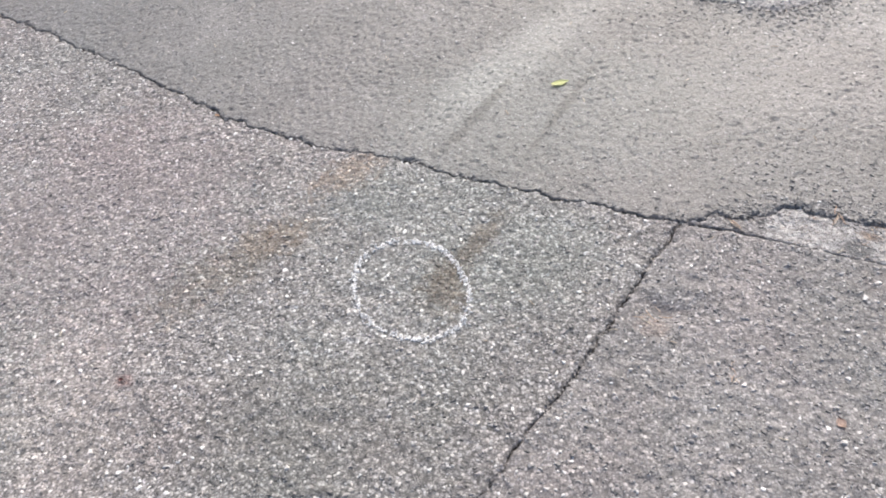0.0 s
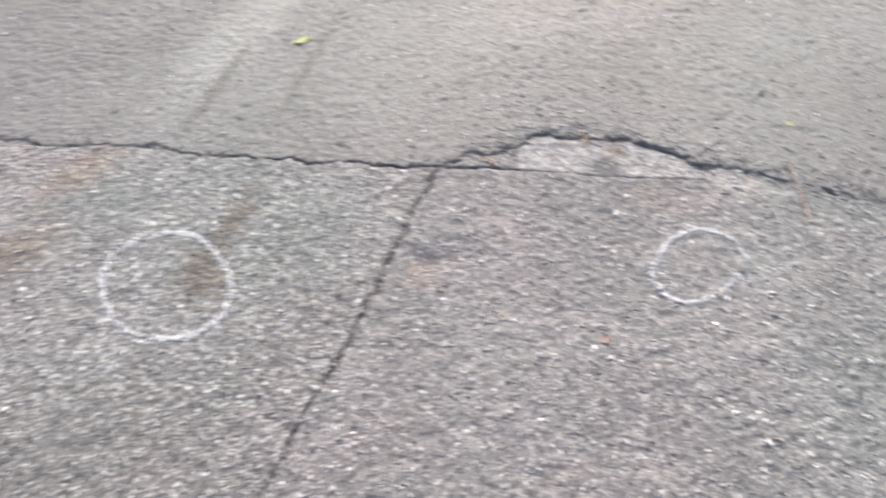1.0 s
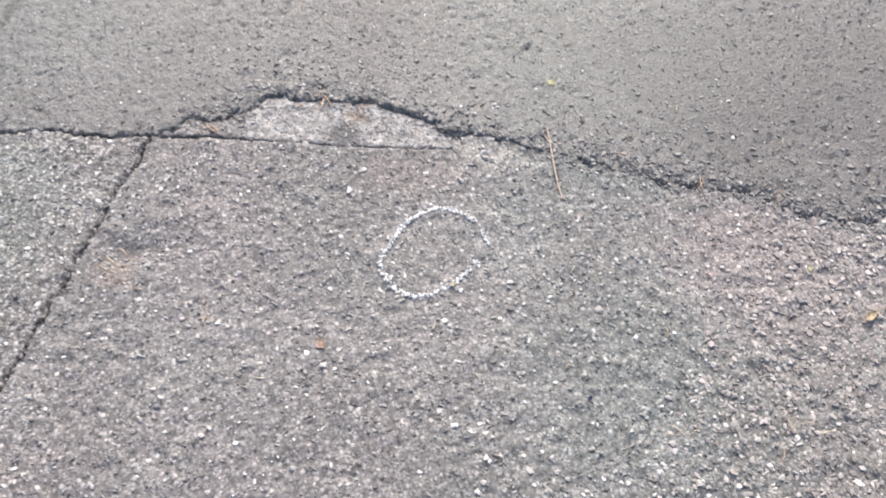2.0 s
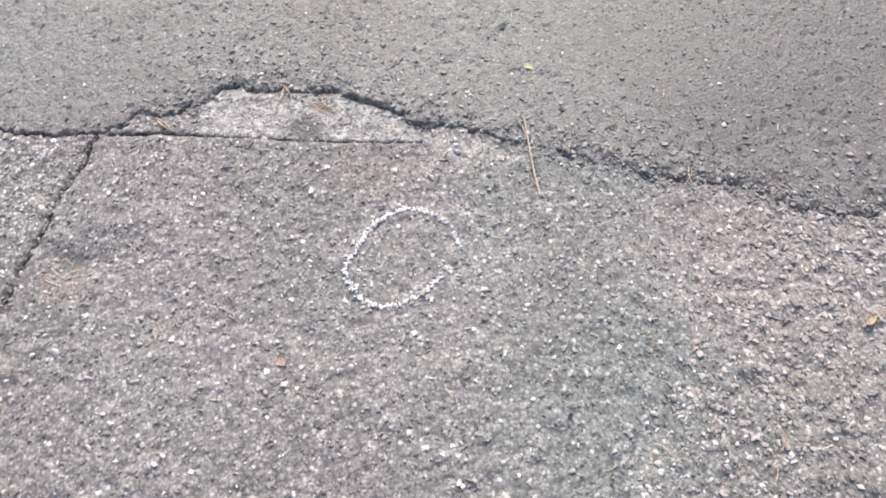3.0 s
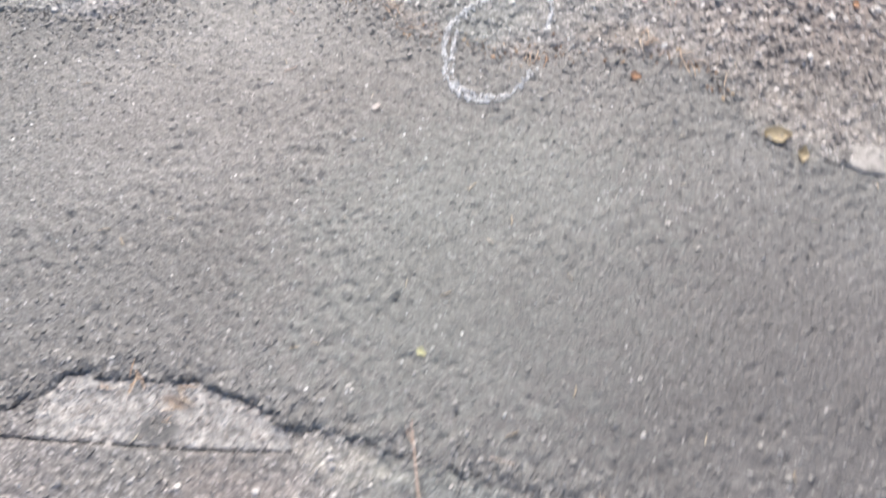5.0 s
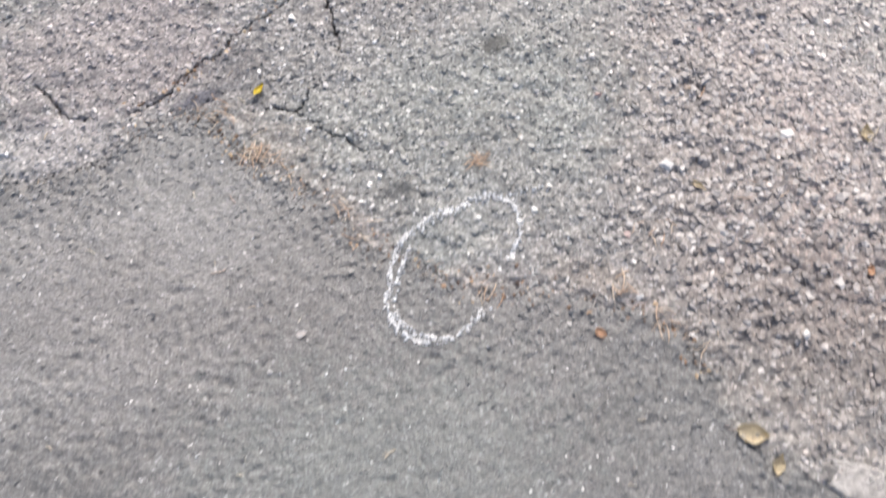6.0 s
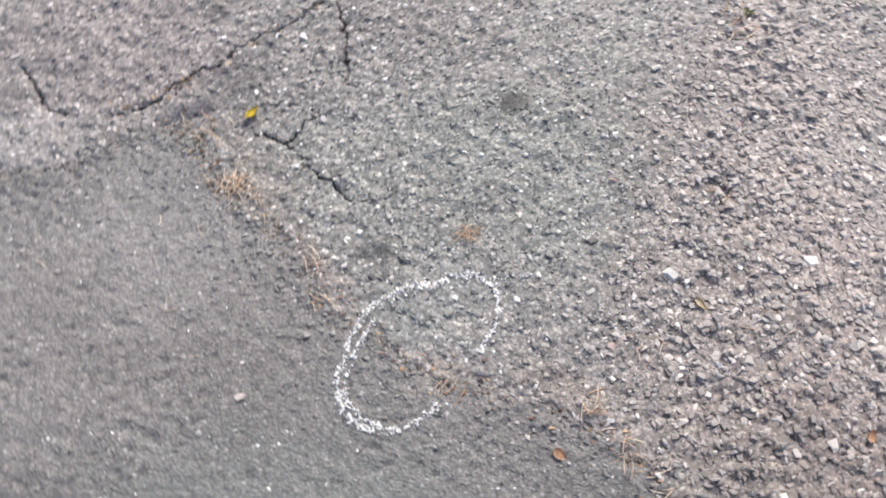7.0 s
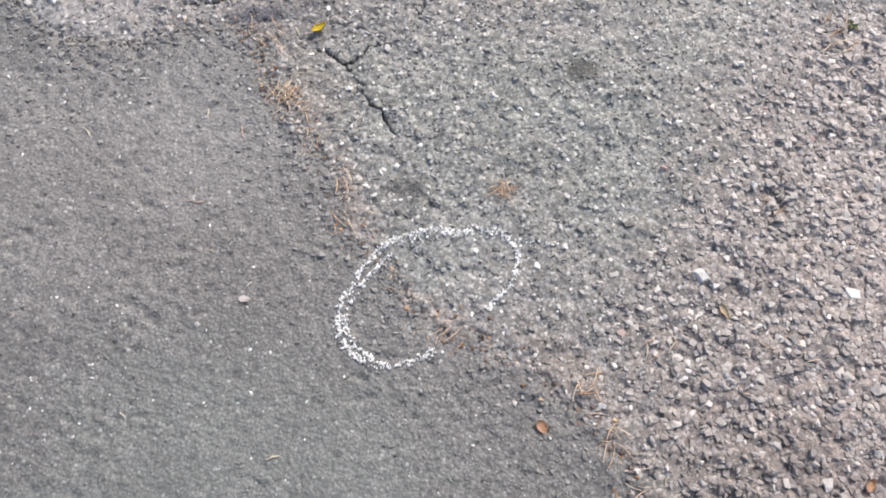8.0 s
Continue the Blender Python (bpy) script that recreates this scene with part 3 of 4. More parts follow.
def stones(x, y, z, radius, rise, sides, rng, sink=0.6, tilt=0.25, flat=0.68):
    """Angular stones as arrays of corners and triangles: a raised, tilted top, a rim and steep sides."""
    n = len(x)
    turn = rng.random((n, 1)) * 6.283
    angle = turn + (np.arange(sides) + 0.7 * (rng.random((n, sides)) - 0.5)) * 6.283 / sides
    r = radius[:, None] * (0.55 + 0.8 * rng.random((n, sides)))
    squeeze, lie = 0.4 + 0.6 * rng.random((n, 1)), rng.random((n, 1)) * 6.283
    px, py = r * np.cos(angle - lie), r * np.sin(angle - lie) * squeeze
    px, py = px * np.cos(lie) - py * np.sin(lie), px * np.sin(lie) + py * np.cos(lie)
    sx, sy = tilt * (rng.random((n, 1)) - 0.5) * 2, tilt * (rng.random((n, 1)) - 0.5) * 2
    top = rise[:, None] * (0.65 + 0.35 * rng.random((n, sides))) + 0.72 * (px * sx + py * sy)
    shrink = flat + 0.2 * rng.random((n, sides))
    rim = np.stack([x[:, None] + px * shrink, y[:, None] + py * shrink, z[:, None] + top], -1)
    foot = np.stack([x[:, None] + px * 1.08, y[:, None] + py * 1.08, z[:, None] - rise[:, None] * sink + 0 * px], -1)
    peak = np.stack([x, y, z + rise * (0.95 + 0.25 * rng.random(n))], -1)[:, None]
    verts = np.concatenate([rim, foot, peak], 1).reshape(-1, 3)
    k = np.arange(sides)
    q = (k + 1) % sides
    one = np.concatenate([np.stack([k, q, 0 * k + 2 * sides], -1), np.stack([k, k + sides, q + sides], -1), np.stack([k, q + sides, q], -1)])
    faces = (one[None] + (np.arange(n) * (2 * sides + 1))[:, None, None]).reshape(-1, 3)
    return verts, faces


def scatter(count, rng, low=LOW, high=HIGH):
    x, y = low[0] + (high[0] - low[0]) * rng.random(count), low[1] + (high[1] - low[1]) * rng.random(count)
    keep = inside(x, y, VIEWED)
    return x[keep], y[keep]


rng = np.random.default_rng(5)
sx, sy = scatter(150000, rng)
sr, sg = region(sx, sy), gravelly(sx, sy)
cut_here = relief(sx, sy)[1]
sound = cut_here < 0.002
for code, share, small, big, rise, material, sides in (
        (WEST, 0.56, 0.0019, 0.0070, 0.0020, chips_old, 5), (EAST, 0.64, 0.0017, 0.0058, 0.0023, chips_mid, 5),
        (STRIP, 0.42, 0.0014, 0.0042, 0.0015, chips_new, 5), (FAR, 0.60, 0.0020, 0.0072, 0.0024, chips_far, 5)):
    pick = (sr == code) & sound & (rng.random(len(sx)) < share) & (sg < 0.65)
    x, y = sx[pick], sy[pick]
    radius = small + (big - small) * rng.random(len(x)) ** 2.6
    verts, faces = stones(x, y, height(x, y), radius, rise * (0.4 + rng.random(len(x))), sides, rng)
    part("aggregate", mesh_of("aggregate", verts, faces, [material]), slabs[code], kind="stuff")

# dark lumps along the crumbling edges of the strip
x, y = scatter(90000, rng, (0.25, 0.5), (1.8, 2.2))
u, v = bent(x, y)
ahead, behind = v - follow(FRONT_JOINT, u), follow(FAR_JOINT, u) - v
ragged = np.clip((x - 0.75) / 0.35, 0.25, 1.0)
chance = np.exp(-(ahead / 0.035) ** 2) * (ahead > np.where(x > 0.95, -0.022, -0.008)) * ragged + 0.6 * np.exp(-(behind / 0.03) ** 2) * (behind > -0.01) * (x < 1.35) + 0.3 * np.exp(-(ahead / 0.13) ** 2) * (ahead > 0) * (x > 0.4) + 0.25 * np.exp(-(behind / 0.12) ** 2) * (behind > 0) * (x < 1.8)
pick = rng.random(len(x)) < 0.85 * chance
x, y = x[pick], y[pick]
wx, wy = scatter(60000, rng)
pick = (region(wx, wy) == STRIP) & (rng.random(len(wx)) < 0.02 + 0.5 * np.clip(fractal(wx, wy, 0.16, 91) - 0.5, 0, 1))
x, y = np.concatenate([x, wx[pick]]), np.concatenate([y, wy[pick]])
radius = 0.0020 + 0.0044 * rng.random(len(x)) ** 2.2
verts, faces = stones(x, y, height(x, y), radius, radius * 0.5, 6, rng, 0.7, 0.4)
part("crumbled_edge", mesh_of("crumbled_edge", verts, faces, [lumps]), slabs[STRIP], kind="stuff")

# crumbs that fill the joints and cracks
x, y = scatter(330000, rng)
z, deep = relief(x, y)
pick = (deep > 0.0022) & (lattice(x, y, 0.02, 95) > 0.22)
x, y, z, deep = x[pick], y[pick], z[pick], deep[pick]
radius = 0.0011 + 0.0026 * rng.random(len(x)) ** 2
filled = deep * (0.15 + 0.5 * rng.random(len(x)))
verts, faces = stones(x, y, z + filled, radius, radius * 0.6, 5, rng, 1.2, 0.7)
tops = np.repeat(region(x, y), 15)
for code in (WEST, EAST, STRIP, FAR, SLAB):
    mine = tops == code
    if mine.any():
        used, kept = np.unique(faces[mine], return_inverse=True)
        part("joint_crumbs", mesh_of("joint_crumbs", verts[used], kept.reshape(-1, 3), [crumbs]), slabs[code], kind="stuff")

# grit on the worn concrete
x, y = scatter(2600, rng, (0.36, 1.0), (0.87, 1.25))
pick = region(x, y) == SLAB
x, y = x[pick], y[pick]
radius = 0.0016 + 0.0035 * rng.random(len(x)) ** 2
verts, faces = stones(x, y, height(x, y), radius, radius * 0.4, 5, rng)
part("grit", mesh_of("grit", verts, faces, [gravel_grey]), slabs[SLAB], kind="stuff")

# ---- loose gravel ----
gravel = tagged(new("gravel"), "loose angular grey-brown gravel on broken asphalt", "gravel", kind="stuff")
x, y = scatter(135000, rng, (0.8, 0.2), (2.5, 2.6))
g = gravelly(x, y)
pick = rng.random(len(x)) < np.clip(g, 0, 1) * 0.74
x, y = x[pick], y[pick]
radius = (0.0022 + 0.0058 * rng.random(len(x)) ** 1.9) * np.where(y < 1.2, 0.85, 1.0)
verts, faces = stones(x, y, height(x, y) - 0.0008, radius, radius * (0.25 + 0.5 * rng.random(len(x))), 6, rng, 0.7, 0.3, 0.78)
part("small_gravel", mesh_of("small_gravel", verts, faces, [gravel_grey]), gravel, kind="stuff")


def rubble(seed, sides=8):
    """One angular stone of unit radius with two rims."""
    r = random.Random(seed)
    bm = bmesh.new()
    for _ in range(sides + 5):
        way = Vector((r.gauss(0, 1), r.gauss(0, 1), r.gauss(0, 1))).normalized() * r.uniform(0.75, 1.15)
        way.z *= 0.6
        bm.verts.new(way)
    made = bmesh.ops.convex_hull(bm, input=bm.verts[:])
    bmesh.ops.delete(bm, geom=list({g for g in made["geom_interior"] + made["geom_unused"] if isinstance(g, bmesh.types.BMVert)}), context="VERTS")
    bmesh.ops.recalc_face_normals(bm, faces=bm.faces[:])
    me = bpy.data.meshes.new("stone")
    bm.to_mesh(me)
    bm.free()
    return me


def stone_set(material, first):
    made = [rubble(first + k) for k in range(6)]
    for me in made:
        me.materials.append(material)
    return made


gravel_meshes, pale_meshes = stone_set(gravel_single, 40), stone_set(pale_single, 60)
draw = random.Random(9)


def lay_stone(x, y, radius, meshes, parent=None, sink=0.15, name="stone"):
    ob = new(name, draw.choice(meshes))
    ob.matrix_world = Matrix.LocRotScale((x, y, on_ground(x, y) + radius * (0.42 - sink)),
                                         Euler((draw.uniform(-0.4, 0.4), draw.uniform(-0.4, 0.4), draw.uniform(0, 6.28))),
                                         (radius * draw.uniform(0.75, 1.2), radius * draw.uniform(0.6, 1.0), radius * draw.uniform(0.7, 1.1)))
    if parent:
        ob.parent = parent
    return ob


laid = 0
while laid < 290:
    x, y = draw.uniform(0.9, 2.4), draw.uniform(0.25, 2.55)
    spot = (np.array([x]), np.array([y]))
    if inside(*spot, VIEWED)[0] and (gravelly(*spot)[0] > 0.62 or (gravelly(*spot)[0] > 0.5 and draw.random() < 0.06)):
        lay_stone(x, y, draw.uniform(0.005, 0.0115 if y > 1.2 else 0.008), gravel_meshes, gravel, 0.25)
        laid += 1

# pale stones set in the old asphalt
for code, count, low, high in ((WEST, 160, 0.003, 0.0055), (EAST, 220, 0.0032, 0.0078), (FAR, 120, 0.003, 0.0075)):
    laid = 0
    while laid < count:
        x, y = draw.uniform(-1.9, 2.2), draw.uniform(0.25, 2.55)
        spot = (np.array([x]), np.array([y]))
        if inside(*spot, VIEWED)[0] and region(*spot)[0] == code and gravelly(*spot)[0] < 0.7:
            lay_stone(x, y, draw.uniform(low, high), pale_meshes, slabs[code], 0.3)
            laid += 1

# ---- chalk marks ----


def along(line, step=0.002):
    """Even steps along a smooth curve through the corners."""
    p = np.array([line[0], *line, line[-1]], float)
    t = np.linspace(0, 1, 24, endpoint=False)[:, None]
    bits = [0.5 * (2 * b + (c - a) * t + (2 * a - 5 * b + 4 * c - d) * t ** 2 + (3 * b - a - 3 * c + d) * t ** 3) for a, b, c, d in zip(p, p[1:], p[2:], p[3:])]
    q = np.concatenate(bits + [p[-1:]])
    s = np.concatenate([[0], np.hypot(*np.diff(q, axis=0).T).cumsum()])
    e = np.arange(0, s[-1], step)
    return np.stack([np.interp(e, s, q[:, 0]), np.interp(e, s, q[:, 1])], -1)


def chalk(lines, label, seed, bare=0.36):
    """A mark of chalk, caught on the tops of the stones: many small crusts along hand-drawn strokes."""
    r = np.random.default_rng(seed)
    spots = []
    for line, per_step, width in lines:
        q = along(line)
        q = np.repeat(q, per_step, 0)
        q = q + r.normal(0, 1, q.shape) * width
        spots.append(q[lattice(q[:, 0], q[:, 1], 0.007, seed) + 0.25 * lattice(q[:, 0], q[:, 1], 0.03, seed + 1) > bare])
    q = np.concatenate(spots)
    radius = 0.0012 + 0.0023 * r.random(len(q)) ** 1.4
    verts, faces = stones(q[:, 0], q[:, 1], height(q[:, 0], q[:, 1]), radius, 0.0025 + 0.0014 * r.random(len(q)), 5, r, 1.0, 0.2)
    tagged(new("chalk_circle", mesh_of("chalk_circle", verts, faces, [chalk_white])), label, "chalk mark", "chalk circles on the asphalt")


RING_A = [(-0.298, 1.165), (-0.229, 1.142), (-0.178, 1.075), (-0.151, 1.004), (-0.167, 0.930), (-0.219, 0.898), (-0.262, 0.895), (-0.319, 0.910),
          (-0.375, 0.947), (-0.415, 1.017), (-0.422, 1.081), (-0.403, 1.131), (-0.353, 1.163), (-0.298, 1.165)]
RING_B = [(0.863, 0.819), (0.857, 0.846), (0.840, 0.882), (0.801, 0.908), (0.763, 0.906), (0.725, 0.887), (0.697, 0.855), (0.677, 0.831),
          (0.678, 0.802), (0.692, 0.771), (0.724, 0.750), (0.767, 0.753), (0.803, 0.768), (0.837, 0.792)]
RING_C = [(1.410, 1.612), (1.387, 1.586), (1.350, 1.566), (1.308, 1.562), (1.276, 1.577), (1.255, 1.607), (1.253, 1.649), (1.264, 1.695), (1.285, 1.745),
          (1.314, 1.771), (1.346, 1.789), (1.397, 1.804), (1.447, 1.825), (1.474, 1.808), (1.491, 1.783), (1.492, 1.754), (1.482, 1.722), (1.459, 1.690)]
chalk([(RING_A, 3, 0.0040)], "closed white chalk circle drawn on pale worn asphalt", 71, 0.43)
chalk([(RING_B, 3, 0.0024)], "open white chalk circle drawn on coarse grey asphalt", 73)
chalk([(RING_C[:10], 3, 0.0030), (RING_C[9:13], 3, 0.0042), (RING_C[12:], 2, 0.0026), ([(1.297, 1.734), (1.271, 1.673), (1.264, 1.619), (1.283, 1.588), (1.324, 1.565)], 2, 0.0026),
       ([(1.449, 1.815), (1.495, 1.814), (1.557, 1.826)], 1, 0.0045)], "looped white chalk mark across the strip's broken edge", 77)

# ---- leaves, needles and other litter ----


def rod(path, radii, sides=5):
    """A tapered, bent stalk as a bmesh."""
    bm = bmesh.new()
    rings = []
    for i, p in enumerate(path):
        a, b = Vector(path[max(i - 1, 0)]), Vector(path[min(i + 1, len(path) - 1)])
        d = (b - a).normalized()
        s = d.cross(Vector((0, 0, 1))).normalized()
        w = s.cross(d)
        rings.append([bm.verts.new(Vector(p) + radii[i] * (math.cos(6.283 * k / sides) * s + math.sin(6.283 * k / sides) * w)) for k in range(sides)])
    for a, b in zip(rings, rings[1:]):
        for k in range(sides):
            bm.faces.new((a[k], a[(k + 1) % sides], b[(k + 1) % sides], b[k]))
    bm.faces.new(rings[0])
    bm.faces.new(rings[-1][::-1])
    bmesh.ops.recalc_face_normals(bm, faces=bm.faces)
    return bm


def to_mesh(name, bm, material):
    me = bpy.data.meshes.new(name)
    bm.to_mesh(me)
    bm.free()
    me.materials.append(material)
    return me


def leaf(x, y, length, width, turn, material, label, curl=0.25, stem=True, lift=0.003):
    """A fallen leaf: a curled blade with a raised midrib, and its stalk."""
    thing = tagged(new("leaf"), label, "leaf")
    thing.matrix_world = pose(x, y, on_ground(x, y) + lift, draw.uniform(-8, 8), draw.uniform(-8, 8), turn)
    bm = bmesh.new()
    rows = []
    for i in range(11):
        t = i / 10
        half = width / 2 * math.sin(math.pi * min(1.0, 0.03 + 0.95 * t) ** 0.85) * (1 + 0.12 * math.sin(9 * t + x * 40))
        rows.append([bm.verts.new(((t - 0.5) * length, s * half, curl * width * (abs(s) ** 2 * 0.5 + 0.35 * (2 * t - 1) ** 2) + (0.0004 if s == 0 else 0))) for s in (-1, -0.5, 0, 0.5, 1)])
    for a, b in zip(rows, rows[1:]):
        for k in range(4):
            bm.faces.new((a[k], b[k], b[k + 1], a[k + 1]))
    bmesh.ops.solidify(bm, geom=bm.faces[:], thickness=0.0004)
    part("blade", to_mesh("blade", bm, material), thing)
    if stem:
        part("stem", to_mesh("stem", rod([(-0.5 * length, 0, 0.001), (-0.68 * length, 0.03 * length, 0.0015), (-0.85 * length, 0.1 * length, 0.001)], [0.0008, 0.0007, 0.0006]), twig_brown), thing)
    return thing


leaf(0.046, 1.702, 0.046, 0.022, 12, leaf_lime, "pale yellow-green leaf lying on the asphalt strip", 0.2, False)
leaf(1.075, 1.126, 0.018, 0.011, -50, leaf_cream, "tiny pale yellow leaf lying on the asphalt strip", 0.2, False)
leaf(1.055, 2.100, 0.032, 0.013, 58, leaf_yellow, "bright yellow leaf caught in a crack", 0.5, True)
leaf(1.586, 1.541, 0.021, 0.016, -40, leaf_orange, "small orange dead leaf on the asphalt strip", 0.35, False)
leaf(1.776, 1.352, 0.048, 0.032, -20, leaf_tan, "dry tan leaf at the strip's edge", 0.4)
leaf(1.800, 1.302, 0.032, 0.018, 60, leaf_tan, "curled pale dry leaf at the strip's edge", 0.6)
leaf(2.143, 1.854, 0.036, 0.022, 80, leaf_tan, "yellowed dead leaf lying in gravel", 0.5)
leaf(1.424, 0.529, 0.027, 0.013, 25, leaf_tan, "dry tan leaf lying in gravel", 0.5)
leaf(1.369, 0.633, 0.011, 0.007, 60, leaf_cream, "tiny yellow leaf lying in gravel", 0.4, False)
leaf(-0.922, 1.652, 0.020, 0.009, -30, leaf_orange, "small orange leaf beside the crack", 0.3, False)
leaf(0.551, 0.708, 0.021, 0.017, -60, leaf_faded, "faded orange leaf scrap on coarse asphalt", 0.25, False)
leaf(2.055, 1.592, 0.022, 0.013, 70, leaf_orange, "curled orange-brown leaf in gravel", 0.5, False)
leaf(1.815, 1.790, 0.034, 0.010, -55, leaf_tan, "narrow dry curled leaf in gravel", 0.7, True)
leaf(1.111, 1.601, 0.019, 0.011, 15, paper_white, "small white flake lying on the asphalt strip", 0.06, False)
leaf(0.786, 0.757, 0.012, 0.008, 20, leaf_tan, "tiny yellowish leaf scrap on the chalk line", 0.3, False)
# A dark pit in the asphalt, made as a small added piece.
leaf(0.942, 0.512, 0.010, 0.006, 30, navy, "dark navy piece standing in for a pit in coarse asphalt", 0.4, False)
leaf(-0.905, 0.792, 0.012, 0.007, 0, red_crumb, "dark red crumb on pale asphalt", 0.6, False)


def needle_mesh(seed):
    r = random.Random(seed)
    bend = r.uniform(-0.12, 0.12)
    path = [((t - 0.5), bend * (1 - (2 * t - 1) ** 2), 0.03 * math.sin(3 * t)) for t in (0, 0.2, 0.4, 0.6, 0.8, 1.0)]
    return to_mesh("needle", rod(path, [0.014, 0.023, 0.028, 0.028, 0.021, 0.01], 4), needle_tan)


needle_meshes = [needle_mesh(k) for k in range(6)]


def needles(x, y, count, spread_by, lean, loose, length=0.036, label="tuft of dry tan pine needles on asphalt"):
    thing = tagged(new("needle_tuft"), label, "pine needles", "needle tufts on the ground")
    thing.location = (x, y, on_ground(x, y))
    for k in range(count):
        dx, dy = draw.gauss(0, spread_by), draw.gauss(0, spread_by)
        ob = part("needle", draw.choice(needle_meshes), thing)
        size = length * draw.uniform(0.35, 1.1)
        ob.location = (dx, dy, on_ground(x + dx, y + dy) - on_ground(x, y) + 0.0034 + 0.0012 * (k % 5))
        ob.rotation_euler = (0, draw.uniform(-0.12, 0.12), radians(lean + draw.gauss(0, loose)))
        ob.scale = (size, size, size)


for spot in ((0.968, 2.058, 24, 0.016, -10, 45, 0.030), (1.044, 1.960, 40, 0.013, 70, 60, 0.034), (1.085, 1.925, 10, 0.018, 20, 60, 0.028), (0.995, 2.046, 8, 0.014, -20, 50, 0.024), (1.066, 1.985, 6, 0.012, 60, 60, 0.02), (1.118, 1.880, 5, 0.012, -40, 50, 0.02), (1.205, 1.800, 4, 0.010, -50, 50, 0.022), (1.186, 1.828, 7, 0.010, -60, 40, 0.030),
             (1.217, 1.775, 7, 0.012, -40, 40, 0.034), (1.442, 1.890, 24, 0.009, -15, 50, 0.032), (1.412, 1.633, 9, 0.010, 70, 35, 0.030), (1.636, 1.622, 12, 0.014, 40, 60, 0.034),
             (1.685, 1.550, 10, 0.014, 10, 60, 0.030), (1.740, 1.505, 5, 0.014, 0, 40, 0.030), (1.950, 2.368, 12, 0.022, 10, 40, 0.050), (1.720, 1.724, 9, 0.016, 30, 70, 0.028),
             (1.335, 1.692, 5, 0.010, -20, 60, 0.022), (0.697, 1.150, 10, 0.012, -30, 35, 0.030), (0.645, 1.196, 5, 0.006, 60, 30, 0.034), (0.235, 0.928, 7, 0.018, 0, 40, 0.030),
             (0.374, 0.800, 9, 0.010, 10, 60, 0.026), (1.253, 0.846, 3, 0.006, 50, 15, 0.030), (1.379, 0.778, 5, 0.008, 20, 60, 0.022), (1.230, 0.393, 7, 0.018, 60, 60, 0.026),
             (1.047, 0.428, 3, 0.012, -20, 20, 0.034), (0.445, 1.176, 3, 0.008, -35, 10, 0.042), (0.592, 1.200, 2, 0.004, -28, 8, 0.044), (1.44, 0.535, 5, 0.014, 0, 60, 0.026),
             (-0.505, 1.425, 7, 0.03, 30, 60, 0.022), (-0.64, 1.2, 5, 0.03, 30, 60, 0.022), (1.853, 1.986, 6, 0.02, 40, 60, 0.03), (1.925, 1.762, 5, 0.02, 60, 60, 0.03)):
    needles(*spot)


def stalk(a, b, thick, label, fork=True):
    """A dry stalk lying on the ground, split at its upper end."""
    thing = tagged(new("twig"), label, "twig")
    base = Vector((a[0], a[1], on_ground(*a)))
    thing.location = base
    way = Vector((b[0] - a[0], b[1] - a[1], 0))
    side = Vector((-way.y, way.x, 0)).normalized()
    rests = [on_ground(a[0] + way.x * t, a[1] + way.y * t) - base.z for t in (0, 0.25, 0.5, 0.75, 1.0)]
    path = [way * t + side * (0.0012 * math.sin(5 * t)) + Vector((0, 0, max(h, 0.4 * max(rests)) + thick * 1.4)) for t, h in zip((0, 0.25, 0.5, 0.75, 1.0), rests)]
    part("stem", to_mesh("stem", rod(path, [thick, thick * 0.95, thick * 0.85, thick * 0.75, thick * 0.65], 7), twig_brown), thing)
    if fork:
        top = path[-2]
        part("side_shoot", to_mesh("side_shoot", rod([top, top + way * 0.13 + side * 0.006, top + way * 0.27 + side * 0.010], [thick * 0.7, thick * 0.5, thick * 0.3], 5), twig_brown), thing)


stalk((1.013, 0.872), (1.033, 1.027), 0.0018, "thin straight dry brown stalk across the joint")
for a, b in (((1.649, 1.579), (1.675, 1.586)), ((1.712, 1.513), (1.730, 1.516)), ((0.990, 1.735), (0.965, 1.728)), ((1.008, 1.862), (0.996, 1.880)), ((1.128, 0.944), (1.165, 0.925))):
    stalk(a, b, 0.0010, "short pale dry straw lying on asphalt", False)

# straw bits and crumbs of dead leaves
r = np.random.default_rng(31)
x, y = scatter(230, r)
bits_v, bits_f, count = [], [], 0
for a, b in zip(x, y):
    if region(np.array([a]), np.array([b]))[0] in (WEST,) and r.random() < 0.6:
        continue
    bm = rod([(-0.5, 0, 0), (0, r.uniform(-0.1, 0.1), 0.02), (0.5, 0, 0)], [0.05, 0.06, 0.04], 4)
    m = pose(a, b, on_ground(a, b) + 0.0022, 0, r.uniform(-6, 6), r.uniform(0, 360)) @ Matrix.Scale(r.uniform(0.008, 0.02), 4)
    bm.transform(m)
    bmesh.ops.triangulate(bm, faces=bm.faces[:])
    bits_v += [v.co[:] for v in bm.verts]
    bits_f += [[count + v.index for v in f.verts] for f in bm.faces] if not bm.verts.index_update() else []
    count += len(bm.verts)
    bm.free()
tagged(new("straw_bits", mesh_of("straw_bits", np.array(bits_v), np.array(bits_f), [straw_pale])), "short pale bits of dry straw strewn on asphalt", "straw", kind="stuff")

